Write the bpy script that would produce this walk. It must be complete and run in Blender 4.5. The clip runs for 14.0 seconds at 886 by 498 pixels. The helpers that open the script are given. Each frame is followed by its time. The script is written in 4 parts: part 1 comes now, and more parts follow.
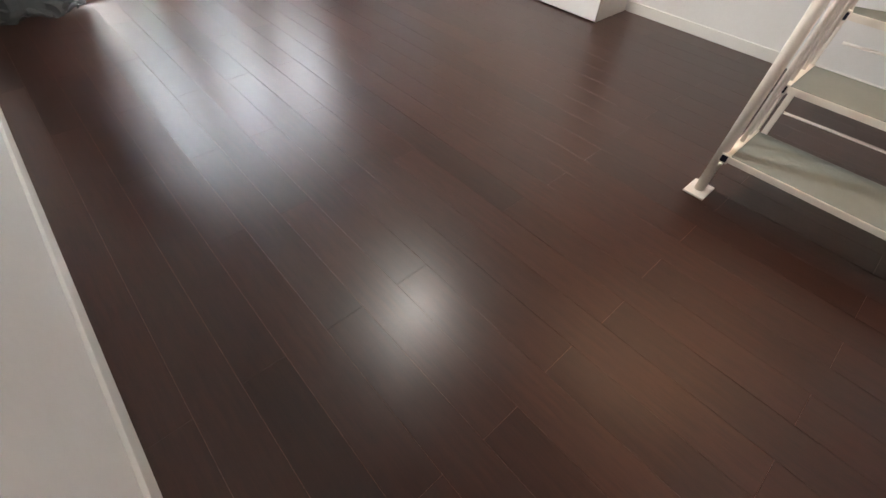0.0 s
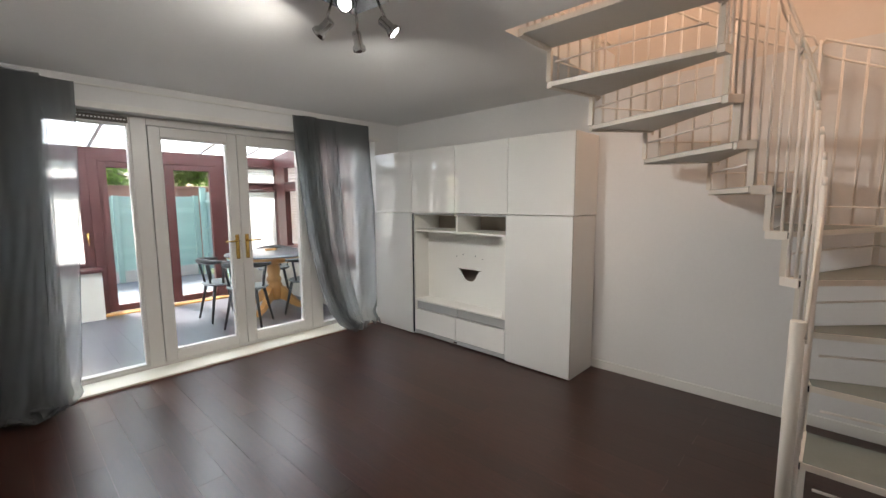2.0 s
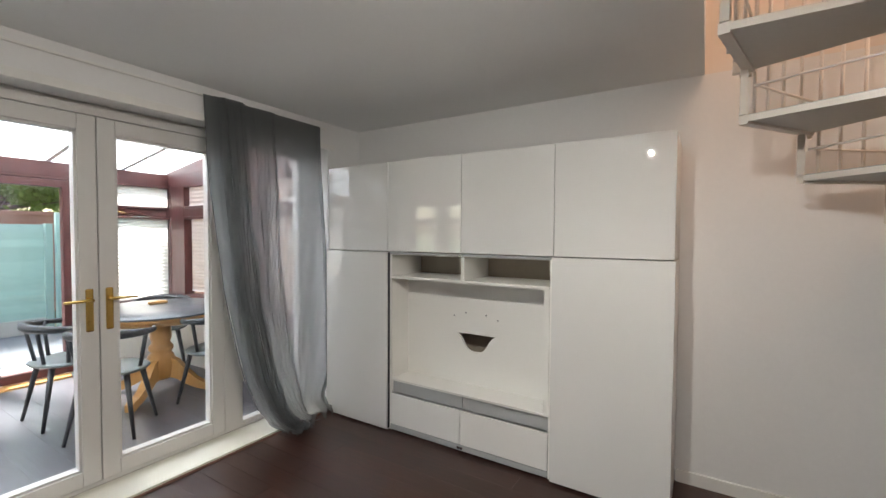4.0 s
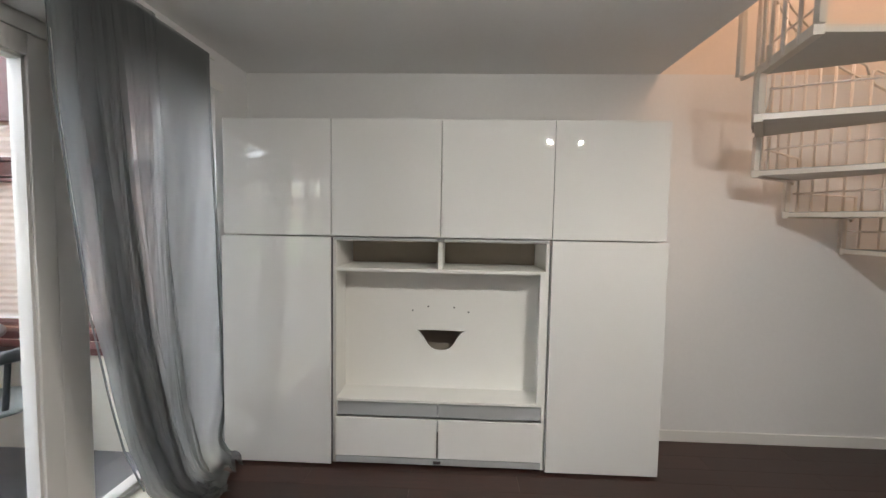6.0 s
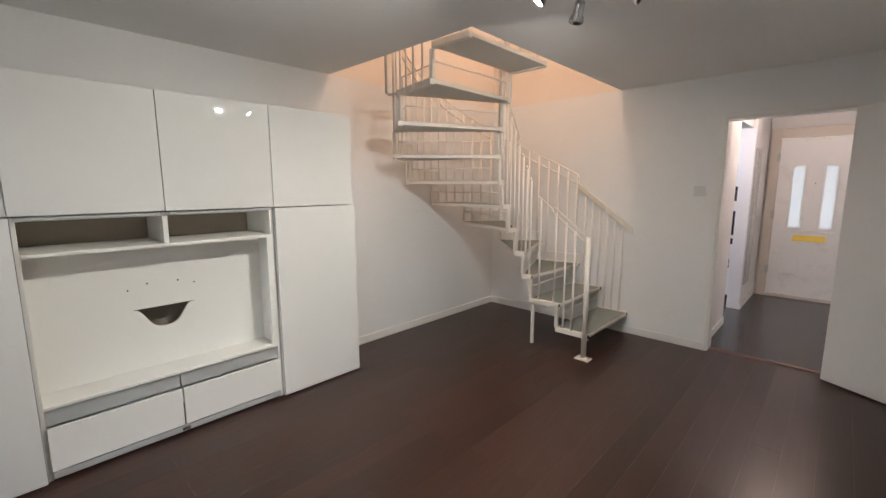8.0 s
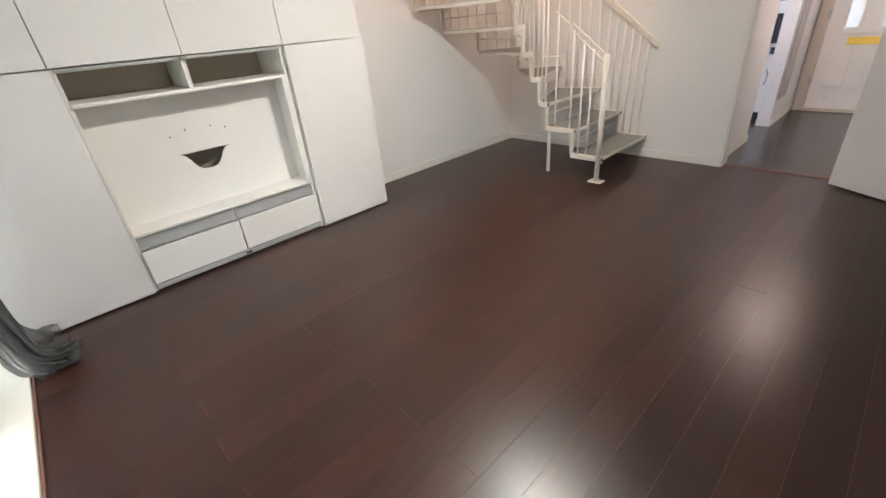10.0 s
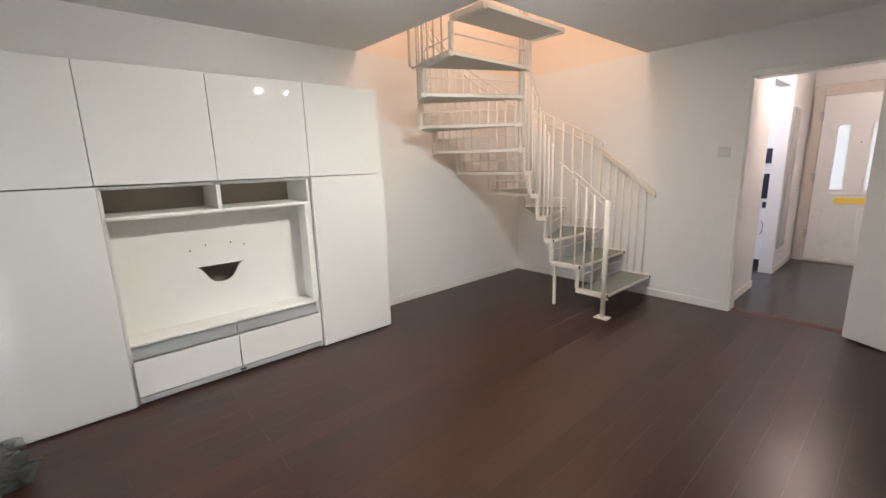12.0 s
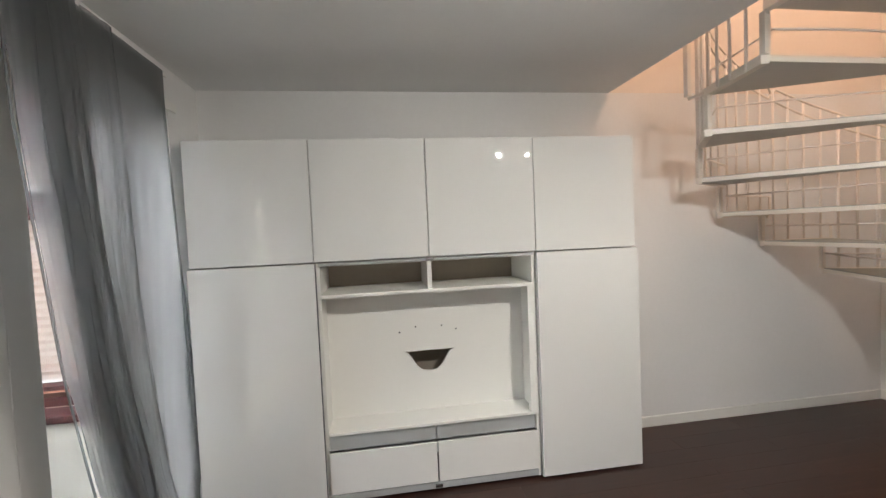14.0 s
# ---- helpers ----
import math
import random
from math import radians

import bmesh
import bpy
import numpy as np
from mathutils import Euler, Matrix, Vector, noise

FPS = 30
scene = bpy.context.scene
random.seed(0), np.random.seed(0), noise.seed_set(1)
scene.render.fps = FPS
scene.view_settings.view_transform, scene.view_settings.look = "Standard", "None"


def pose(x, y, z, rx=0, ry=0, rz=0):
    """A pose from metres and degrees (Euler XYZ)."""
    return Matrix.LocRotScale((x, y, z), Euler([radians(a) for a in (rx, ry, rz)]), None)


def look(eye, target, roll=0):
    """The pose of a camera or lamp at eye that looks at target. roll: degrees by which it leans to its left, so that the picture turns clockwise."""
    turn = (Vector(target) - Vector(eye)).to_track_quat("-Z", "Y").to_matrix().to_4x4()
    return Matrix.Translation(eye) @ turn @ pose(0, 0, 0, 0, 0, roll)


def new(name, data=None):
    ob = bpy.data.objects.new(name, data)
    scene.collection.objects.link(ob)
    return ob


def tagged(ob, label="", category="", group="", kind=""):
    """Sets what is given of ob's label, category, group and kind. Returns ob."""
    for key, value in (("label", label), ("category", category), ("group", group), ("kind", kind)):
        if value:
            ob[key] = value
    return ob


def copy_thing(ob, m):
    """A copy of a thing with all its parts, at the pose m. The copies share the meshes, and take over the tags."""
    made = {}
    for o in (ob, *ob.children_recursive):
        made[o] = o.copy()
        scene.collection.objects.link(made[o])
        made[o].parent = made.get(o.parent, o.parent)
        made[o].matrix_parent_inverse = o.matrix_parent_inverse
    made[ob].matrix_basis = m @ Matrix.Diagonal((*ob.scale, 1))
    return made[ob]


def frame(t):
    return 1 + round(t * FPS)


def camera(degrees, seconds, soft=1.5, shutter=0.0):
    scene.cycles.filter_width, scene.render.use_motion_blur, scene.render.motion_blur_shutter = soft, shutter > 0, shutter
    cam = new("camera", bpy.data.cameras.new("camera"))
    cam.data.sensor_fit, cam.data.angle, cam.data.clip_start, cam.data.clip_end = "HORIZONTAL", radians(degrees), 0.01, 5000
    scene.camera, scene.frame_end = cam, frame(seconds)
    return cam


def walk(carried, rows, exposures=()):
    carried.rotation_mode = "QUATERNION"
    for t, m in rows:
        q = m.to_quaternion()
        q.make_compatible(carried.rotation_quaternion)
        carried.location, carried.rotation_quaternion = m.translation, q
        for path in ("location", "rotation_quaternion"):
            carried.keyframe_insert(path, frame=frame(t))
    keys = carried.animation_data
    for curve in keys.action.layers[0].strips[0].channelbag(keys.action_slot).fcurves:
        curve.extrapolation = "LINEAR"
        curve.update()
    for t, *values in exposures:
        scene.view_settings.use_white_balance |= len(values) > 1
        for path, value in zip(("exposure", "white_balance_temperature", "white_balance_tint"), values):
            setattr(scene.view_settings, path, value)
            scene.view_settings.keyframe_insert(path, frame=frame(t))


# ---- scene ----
cam = camera(93.0, 14.0)
METRES, EYE, TILT, LEAN, TURN = 5.28, 1.18, 0.0, 0.0, -42.5
PATH = [
    (0, (-0.158, -0.024, 1.191), (0.75, 0.9, -0.299), 3.415),
    (0.5, (-0.143, -0.031, 1.199), (0.762, 0.91, -0.367), 3.069),
    (1, (-0.185, -0.001, 1.243), (0.909, 1.107, -0.012), 2.8),
    (1.3, (-0.123, 0.086, 1.315), (1.18, 1.336, 0.455), 2.7),
    (1.5, (-0.151, 0.063, 1.375), (1.236, 1.391, 0.816), 1.5),
    (2, (-0.092, 0.169, 1.412), (1.351, 1.534, 1.184), -0.4),
    (2.5, (0.137, 0.403, 1.432), (1.531, 1.828, 1.272), -1.7),
    (3, (0.3, 0.716, 1.413), (1.751, 2.088, 1.303), -0.9),
    (3.2, (0.365, 0.878, 1.413), (1.87, 2.191, 1.322), -0.5),
    (5.3, (0.668, 2.336, 1.392), (2.574, 2.931, 1.279), 0.9),
    (5.5, (0.676, 2.443, 1.396), (2.61, 2.939, 1.271), 1.0),
    (6, (0.613, 2.722, 1.379), (2.607, 2.804, 1.25), 1.0),
    (6.5, (0.536, 2.962, 1.372), (2.496, 2.604, 1.201), 1.0),
    (7, (0.591, 3.184, 1.357), (2.432, 2.431, 1.15), 0.4),
    (7.5, (0.449, 3.316, 1.39), (2.045, 2.137, 1.139), 0.6),
    (8, (0.235, 3.455, 1.425), (1.593, 2.017, 1.128), -0.1),
    (8.5, (0.09, 3.491, 1.426), (1.417, 2.047, 1.036), -2.6),
    (9, (0.008, 3.527, 1.403), (1.349, 2.192, 0.755), -5.3),
    (11.3, (-0.008, 3.59, 1.268), (1.268, 2.453, 0.229), -2.6),
    (11.5, (0.002, 3.578, 1.307), (1.342, 2.364, 0.451), -2.2),
    (12, (-0.007, 3.549, 1.365), (1.459, 2.251, 0.96), -1.7),
    (12.5, (0.011, 3.473, 1.414), (1.549, 2.202, 1.277), -1.0),
    (13, (0.182, 3.349, 1.422), (1.809, 2.191, 1.311), -1.2),
    (13.5, (0.416, 3.219, 1.437), (2.209, 2.339, 1.325), -2.5),
    (14, (0.645, 3.087, 1.429), (2.621, 2.793, 1.342), -2.5),
]
walk(cam, [(t, look(eye, target, roll)) for t, eye, target, roll in PATH], [(0, 3.55), (1.0, 3.62), (1.5, 2.88), (2.0, 2.5), (3.0, 2.5), (5.5, 2.58), (8.0, 2.82), (9.0, 3.02), (11.3, 3.35), (12.5, 2.88), (13.5, 2.76), (14, 2.82)])

# ---- world and light ----
W = bpy.data.worlds.new("world")
scene.world = W
W.use_nodes = True
wn = W.node_tree.nodes
sky = wn.new("ShaderNodeTexSky")
sky.sky_type, sky.sun_disc = "NISHITA", False
sky.sun_elevation, sky.sun_rotation = radians(56), radians(-15)
sky.air_density, sky.dust_density = 1.2, 3.0
wn["Background"].inputs["Strength"].default_value = 0.105
W.node_tree.links.new(sky.outputs[0], wn["Background"].inputs[0])
sun = new("sun", bpy.data.lights.new("sun", "SUN"))
sun.data.energy, sun.data.angle, sun.data.color = 4.2, radians(14), (1.0, 0.97, 0.93)
sun.matrix_basis = look((0, 0, 8), (0.15, -0.54, 7.17))


def lamp(name, kind, at, watts, colour, size=0.05, aim=None):
    ob = new(name, bpy.data.lights.new(name, kind))
    ob.data.energy, ob.data.color = watts, colour
    if kind == "AREA":
        ob.data.size = size
    else:
        ob.data.shadow_soft_size = size
    ob.matrix_basis = look(at, aim) if aim else pose(*at)
    return ob


PEACH = (1.0, 0.69, 0.5)
lamp("landing_light", "POINT", (2.2, 0.5, 4.55), 14, PEACH, 0.3)
# unseen lamp, added to brighten the hall walls and front door
lamp("hall_fill", "POINT", (0.42, -1.75, 2.15), 3.1, (1.0, 0.76, 0.66), 0.14)
# unseen cool fill, added to brighten the kitchen unit
lamp("kitchen_fill", "POINT", (2.0, -2.0, 2.1), 5, (0.75, 0.8, 1.0), 0.1)
BULBS = [((1.16, 1.90, 2.165), (0.5, 0.42, -0.75), 15, 165), ((0.96, 1.87, 2.165), (-0.3, 0.7, -0.5), 8, 166), ((1.14, 1.65, 2.16), (0.45, -0.5, -0.64), 11, 142), ((0.92, 1.63, 2.18), (-0.7, -0.5, -0.42), 2.5, 110)]
BULBS = [(at, tuple(Vector(at) + Vector(d)), w, cone) for at, d, w, cone in BULBS]
for at, to, watts, cone in BULBS:
    d = (Vector(to) - Vector(at)).normalized()
    ob = lamp("spot_bulb_light", "SPOT", tuple(Vector(at) + d * 0.042), watts, (1.0, 0.955, 0.88), 0.018, tuple(Vector(at) + d))
    ob.data.spot_size, ob.data.spot_blend = radians(cone), 1.0
# ---- materials ----


class Mat:
    """A node material with short cuts."""

    def __init__(self, name, colour=(0.8, 0.8, 0.8), rough=0.5, metal=0.0, coat=0.0):
        self.m = bpy.data.materials.new(name)
        self.m.use_nodes = True
        self.n, self.l = self.m.node_tree.nodes, self.m.node_tree.links
        self.b = self.n["Principled BSDF"]
        self.b.inputs["Base Color"].default_value = (*colour, 1)
        self.b.inputs["Roughness"].default_value = rough
        self.b.inputs["Metallic"].default_value = metal
        self.b.inputs["Coat Weight"].default_value = coat

    def add(self, kind, **kw):
        node = self.n.new("ShaderNode" + kind)
        for k, v in kw.items():
            node.inputs[k.replace("_", " ")].default_value = v
        return node

    def coords(self, scale=(1, 1, 1)):
        c, mp = self.n.new("ShaderNodeTexCoord"), self.n.new("ShaderNodeMapping")
        mp.inputs["Scale"].default_value = scale
        self.l.new(c.outputs["Object"], mp.inputs[0])
        return mp.outputs[0]

    def noise(self, scale, detail=4, stretch=(1, 1, 1), rough=0.5):
        t = self.add("TexNoise", Scale=scale, Detail=detail, Roughness=rough)
        self.l.new(self.coords(stretch), t.inputs["Vector"])
        return t.outputs["Fac"]

    def ramp(self, fac, stops):
        r = self.n.new("ShaderNodeValToRGB")
        el = r.color_ramp.elements
        while len(el) < len(stops):
            el.new(0.5)
        for e, (p, c) in zip(el, stops):
            e.position, e.color = p, (*c, 1) if len(c) == 3 else c
        self.l.new(fac, r.inputs[0])
        return r.outputs[0]

    def mix(self, a, b, fac, mode="MIX"):
        x = self.n.new("ShaderNodeMix")
        x.data_type, x.blend_type = "RGBA", mode
        for sock, v in ((x.inputs[0], fac), (x.inputs[6], a), (x.inputs[7], b)):
            if hasattr(v, "links"):
                self.l.new(v, sock)
            else:
                sock.default_value = v if isinstance(v, float) else (*v, 1)
        return x.outputs[2]

    def colour(self, sock):
        self.l.new(sock, self.b.inputs["Base Color"])
        return self

    def rough(self, fac, lo, hi):
        mr = self.n.new("ShaderNodeMapRange")
        mr.inputs["To Min"].default_value, mr.inputs["To Max"].default_value = lo, hi
        self.l.new(fac, mr.inputs["Value"])
        self.l.new(mr.outputs[0], self.b.inputs["Roughness"])
        return self

    def bump(self, fac, dist=0.002, strength=0.4):
        bp = self.add("Bump", Strength=strength, Distance=dist)
        self.l.new(fac, bp.inputs["Height"])
        self.l.new(bp.outputs[0], self.b.inputs["Normal"])
        return self


def painted(name, c, rough=0.6, var=0.05, bump=0.0015):
    m = Mat(name, c, rough)
    d = tuple(v * (1 - var) for v in c)
    m.colour(m.mix(m.ramp(m.noise(1.3, 3), [(0.35, c), (0.7, d)]), m.ramp(m.noise(45, 4), [(0.3, d), (0.7, c)]), 0.4))
    m.rough(m.noise(6, 3), rough - 0.06, rough + 0.08)
    m.bump(m.noise(160, 3), bump, 0.25)
    return m.m


def wood(name, dark, light, rough=0.35, axis="y", var=0.35, scale=1.0, coat=0.0):
    m = Mat(name, light, rough, coat=coat)
    st = {"y": (14, 0.9, 14), "x": (0.9, 14, 14), "z": (14, 14, 0.9)}[axis]
    grain = m.noise(3.0 * scale, 8, st, 0.65)
    fine = m.noise(14.0 * scale, 6, st, 0.6)
    c = m.mix(m.ramp(grain, [(0.3, dark), (0.7, light)]), m.ramp(fine, [(0.35, dark), (0.65, light)]), 0.35)
    info = m.n.new("ShaderNodeObjectInfo")
    tone = m.ramp(info.outputs["Random"], [(0.0, (1 - var,) * 3), (1.0, (1.0, 1.0, 1.0))])
    m.colour(m.mix(c, tone, 1.0, "MULTIPLY"))
    m.rough(m.mix(fine, m.noise(2.2, 3), 0.5), rough - 0.05, rough + 0.1)
    m.bump(fine, 0.0005, 0.09)
    return m.m


WALL = painted("wall_paint", (0.765, 0.76, 0.755), 0.62)
WALL_UP = painted("landing_paint", (0.78, 0.7, 0.63), 0.62)
CEIL = painted("ceiling_paint", (0.82, 0.82, 0.81), 0.8, 0.04)
TRIM = painted("trim_gloss", (0.76, 0.75, 0.72), 0.3, 0.03, 0.0006)
CREAM = painted("cream_board", (0.74, 0.72, 0.62), 0.42, 0.08, 0.001)
UPVC = painted("white_upvc", (0.78, 0.78, 0.78), 0.28, 0.02, 0.0003)
MAHOG = wood("mahogany_frame", (0.045, 0.012, 0.012), (0.10, 0.027, 0.025), 0.4, "z", 0.1)
LAM = wood("dark_laminate", (0.025, 0.0085, 0.0055), (0.065, 0.0218, 0.0138), 0.29, "y", 0.42)
LAM.node_tree.nodes["Principled BSDF"].inputs["IOR"].default_value = 1.56
# hall planks: cool reflected daylight is partly painted into this grey
LAM_HALL = wood("hall_laminate_with_door_sheen", (0.03, 0.028, 0.03), (0.055, 0.052, 0.056), 0.2, "x", 0.3)
# garden room planks: the sky's bluish reflection is mixed into the base colour
LAM_SKY = wood("laminate_with_sky_sheen", (0.07, 0.072, 0.085), (0.13, 0.13, 0.15), 0.28, "y", 0.25)
LAM_SKY.node_tree.nodes["Principled BSDF"].inputs["IOR"].default_value = 1.9
# joint brown is paled to stand for the glint along plank edges
JOINT = Mat("plank_joint", (0.2, 0.1, 0.075), 0.6).m
GLOSS = Mat("white_gloss_front", (0.79, 0.79, 0.77), 0.01)
GLOSS.colour(GLOSS.ramp(GLOSS.noise(1.1, 3), [(0.3, (0.79, 0.79, 0.77)), (0.7, (0.76, 0.755, 0.735))]))
GLOSS = GLOSS.m
GLOSS.node_tree.nodes["Principled BSDF"].inputs["IOR"].default_value = 1.85
GLOSS.node_tree.nodes["Principled BSDF"].inputs["Coat Weight"].default_value = 1.0
MELA = painted("white_melamine", (0.8, 0.79, 0.76), 0.4, 0.02, 0.0003)
INNER = painted("carcass_interior", (0.82, 0.81, 0.77), 0.45, 0.02, 0.0003)
GREYST = painted("grey_rail", (0.42, 0.43, 0.43), 0.4, 0.04, 0.0003)
STEELW = painted("cream_painted_steel", (0.74, 0.69, 0.62), 0.38, 0.05, 0.0004)
STEELG = painted("pale_grey_steel", (0.62, 0.6, 0.56), 0.5, 0.08, 0.0005)
STEELB = painted("cream_painted_rods", (0.8, 0.75, 0.7), 0.6, 0.05, 0.0004)
TREAD = painted("grey_tread_cover", (0.19, 0.21, 0.195), 0.55, 0.12, 0.0012)
CHROME = Mat("brushed_chrome", (0.55, 0.55, 0.55), 0.22, 1.0).m
BRASS = Mat("polished_brass", (0.72, 0.5, 0.16), 0.25, 1.0).m
GOLD = Mat("gold_plate", (0.85, 0.62, 0.12), 0.35, 0.6).m
BLACK = painted("black_paint", (0.03, 0.034, 0.038), 0.4, 0.2, 0.0005)
SEATM = painted("grey_seat", (0.16, 0.18, 0.18), 0.45, 0.15, 0.0008)
OAK = wood("varnished_oak", (0.5, 0.25, 0.07), (0.68, 0.38, 0.13), 0.32, "z", 0.1)
DTOP = painted("dark_table_top", (0.07, 0.08, 0.09), 0.3, 0.15, 0.0004)
# dark parts; also stands for the shade in holes, tube ends and a gap
DARK = Mat("dark_plastic_and_hole_shade", (0.015, 0.016, 0.03), 0.25).m
# darkness inside the open compartments and cut-out, painted as grey-brown
RECESS_BROWN = painted("grey_brown_recess_shade", (0.38, 0.33, 0.265), 0.7, 0.1, 0.0003)
# front door frame: the shade of its recess is painted in as tan
FRAME_SHADED = painted("recess_shaded_frame", (0.58, 0.52, 0.46), 0.4, 0.05, 0.0004)
# white plastic of the patio doors, its backlit dimness put into the colour
UPVC_DIM = painted("backlit_white_upvc", (0.64, 0.625, 0.6), 0.3, 0.03, 0.0003)
RENDERC = painted("cream_render", (0.66, 0.63, 0.55), 0.75, 0.08, 0.002)
VENT = painted("dark_brown_vent", (0.07, 0.055, 0.045), 0.5, 0.1, 0.0003)
PLAST = painted("white_plastic", (0.62, 0.62, 0.6), 0.35, 0.02, 0.0002)
FENCE = wood("green_painted_fence", (0.27, 0.42, 0.39), (0.38, 0.55, 0.5), 0.75, "z", 0.18)
SLAB = painted("pale_concrete", (0.5, 0.48, 0.45), 0.85, 0.2, 0.004)
SLATE = painted("slate_chippings", (0.13, 0.15, 0.17), 0.85, 0.4, 0.01)
GRASS = painted("ground_grass", (0.09, 0.12, 0.05), 0.95, 0.4, 0.02)
BRICK = painted("red_brick", (0.33, 0.16, 0.12), 0.85, 0.3, 0.004)
MORTAR = painted("mortar", (0.4, 0.37, 0.33), 0.9, 0.2, 0.003)
BARK = painted("bark", (0.14, 0.1, 0.07), 0.9, 0.4, 0.01)
def glass(name, rough=0.0, tint=(1, 1, 1)):
    m = Mat(name)
    g = m.add("BsdfGlossy", Roughness=rough)
    t = m.n.new("ShaderNodeBsdfTransparent")
    t.inputs[0].default_value = (*tint, 1)
    f = m.add("LayerWeight", Blend=0.5)
    p = m.n.new("ShaderNodeMath")
    p.operation = "POWER"
    p.inputs[1].default_value = 4.5
    r = m.n.new("ShaderNodeMapRange")
    r.inputs["To Min"].default_value, r.inputs["To Max"].default_value = 0.03, 0.7
    x = m.n.new("ShaderNodeMixShader")
    m.l.new(f.outputs["Facing"], p.inputs[0]), m.l.new(p.outputs[0], r.inputs["Value"])
    m.l.new(r.outputs[0], x.inputs[0]), m.l.new(t.outputs[0], x.inputs[1]), m.l.new(g.outputs[0], x.inputs[2])
    m.l.new(x.outputs[0], m.n["Material Output"].inputs[0])
    return m.m


def sheet(name, colour, through_part, light_part, weave=0.0, glow=1.0):
    """A thin cloth or plastic: some light goes straight through, some scatters through it."""
    m = Mat(name, colour, 0.8)
    tr = m.n.new("ShaderNodeBsdfTransparent")
    tl = m.n.new("ShaderNodeBsdfTranslucent")
    tl.inputs[0].default_value = (*(min(0.95, v * glow) for v in colour), 1)
    a, b = m.n.new("ShaderNodeMixShader"), m.n.new("ShaderNodeMixShader")
    a.inputs[0].default_value, b.inputs[0].default_value = light_part, through_part
    m.l.new(m.b.outputs[0], a.inputs[1]), m.l.new(tl.outputs[0], a.inputs[2])
    m.l.new(a.outputs[0], b.inputs[1]), m.l.new(tr.outputs[0], b.inputs[2])
    m.l.new(b.outputs[0], m.n["Material Output"].inputs[0])
    if weave:
        c = m.ramp(m.noise(weave, 3, (1, 1, 0.08)), [(0.3, tuple(v * 0.9 for v in colour)), (0.7, colour)])
        m.colour(c)
        if glow == 1.0:
            m.l.new(c, tl.inputs[0])
    return m.m


PANE = glass("window_glass")
LEAF = sheet("leaf", (0.2, 0.34, 0.06), 0.0, 0.5, 3)
FROST = sheet("frosted_glass", (0.9, 0.82, 0.82), 0.15, 0.75)
SHEER = sheet("grey_voile", (0.16, 0.169, 0.172), 0.42, 0.57, 35, 2.2)
BLIND = sheet("white_pleated_blind", (0.76, 0.745, 0.7), 0.03, 0.72)
POLY = sheet("opal_polycarbonate", (0.8, 0.84, 0.87), 0.1, 0.93)
BULB = Mat("bulb_glow")
BULB.b.inputs["Emission Color"].default_value = (1.0, 0.97, 1.0, 1)
BULB.b.inputs["Emission Strength"].default_value = 7
BULB = BULB.m

# glow of the added hall panel, which stays out of view
HALLGLOW = Mat("hall_fill_glow")
HALLGLOW.b.inputs["Emission Color"].default_value = (1.0, 0.9, 0.8, 1)
HALLGLOW.b.inputs["Emission Strength"].default_value = 0.9
HALLGLOW = HALLGLOW.m

# ---- mesh helpers ----


def box(bm, x0, x1, y0, y1, z0, z1, bevel=0.0, m=None):
    vs = [bm.verts.new((x, y, z)) for x in (x0, x1) for y in (y0, y1) for z in (z0, z1)]
    fs = [bm.faces.new([vs[i] for i in q]) for q in ((0, 1, 3, 2), (4, 6, 7, 5), (0, 4, 5, 1), (2, 3, 7, 6), (0, 2, 6, 4), (1, 5, 7, 3))]
    if bevel:
        es = list({e for f in fs for e in f.edges})
        r = bmesh.ops.bevel(bm, geom=es, offset=bevel, segments=2, profile=0.5, affect="EDGES")
        vs = list({v for f in r["faces"] for v in f.verts} | {v for v in vs if v.is_valid})
    if m is not None:
        bmesh.ops.transform(bm, matrix=m, verts=vs)
    return bm


def B(x0, x1, y0, y1, z0, z1, bevel=0.0, m=None):
    return box(bmesh.new(), x0, x1, y0, y1, z0, z1, bevel, m)


def prism(bm, pts, z0, z1):
    """A flat slab with the outline pts."""
    lo = [bm.verts.new((x, y, z0)) for x, y in pts]
    hi = [bm.verts.new((x, y, z1)) for x, y in pts]
    n = len(pts)
    bm.faces.new(lo[::-1]), bm.faces.new(hi)
    for i in range(n):
        bm.faces.new((lo[i], lo[(i + 1) % n], hi[(i + 1) % n], hi[i]))
    return bm


def tube(bm, path, r, n=8, cap=True, flat=1.0):
    """A round bar along the points of path. r: one radius or one per point."""
    path = [Vector(p) for p in path]
    rs = r if isinstance(r, (list, tuple)) else [r] * len(path)
    rings = []
    for i, p in enumerate(path):
        d = (path[min(i + 1, len(path) - 1)] - path[max(i - 1, 0)]).normalized()
        u = d.cross(Vector((0, 0, 1)))
        u = u.normalized() if u.length > 0.01 else Vector((1, 0, 0))
        w = d.cross(u).normalized()
        rings.append([bm.verts.new(p + (u * math.cos(a) + w * math.sin(a) * flat) * rs[i]) for a in (2 * math.pi * k / n for k in range(n))])
    for a, b in zip(rings, rings[1:]):
        for k in range(n):
            bm.faces.new((a[k], a[(k + 1) % n], b[(k + 1) % n], b[k])).smooth = True
    if cap:
        bm.faces.new(rings[0][::-1]), bm.faces.new(rings[-1])
    return bm


def T(path, r, n=8, flat=1.0):
    return tube(bmesh.new(), path, r, n, True, flat)


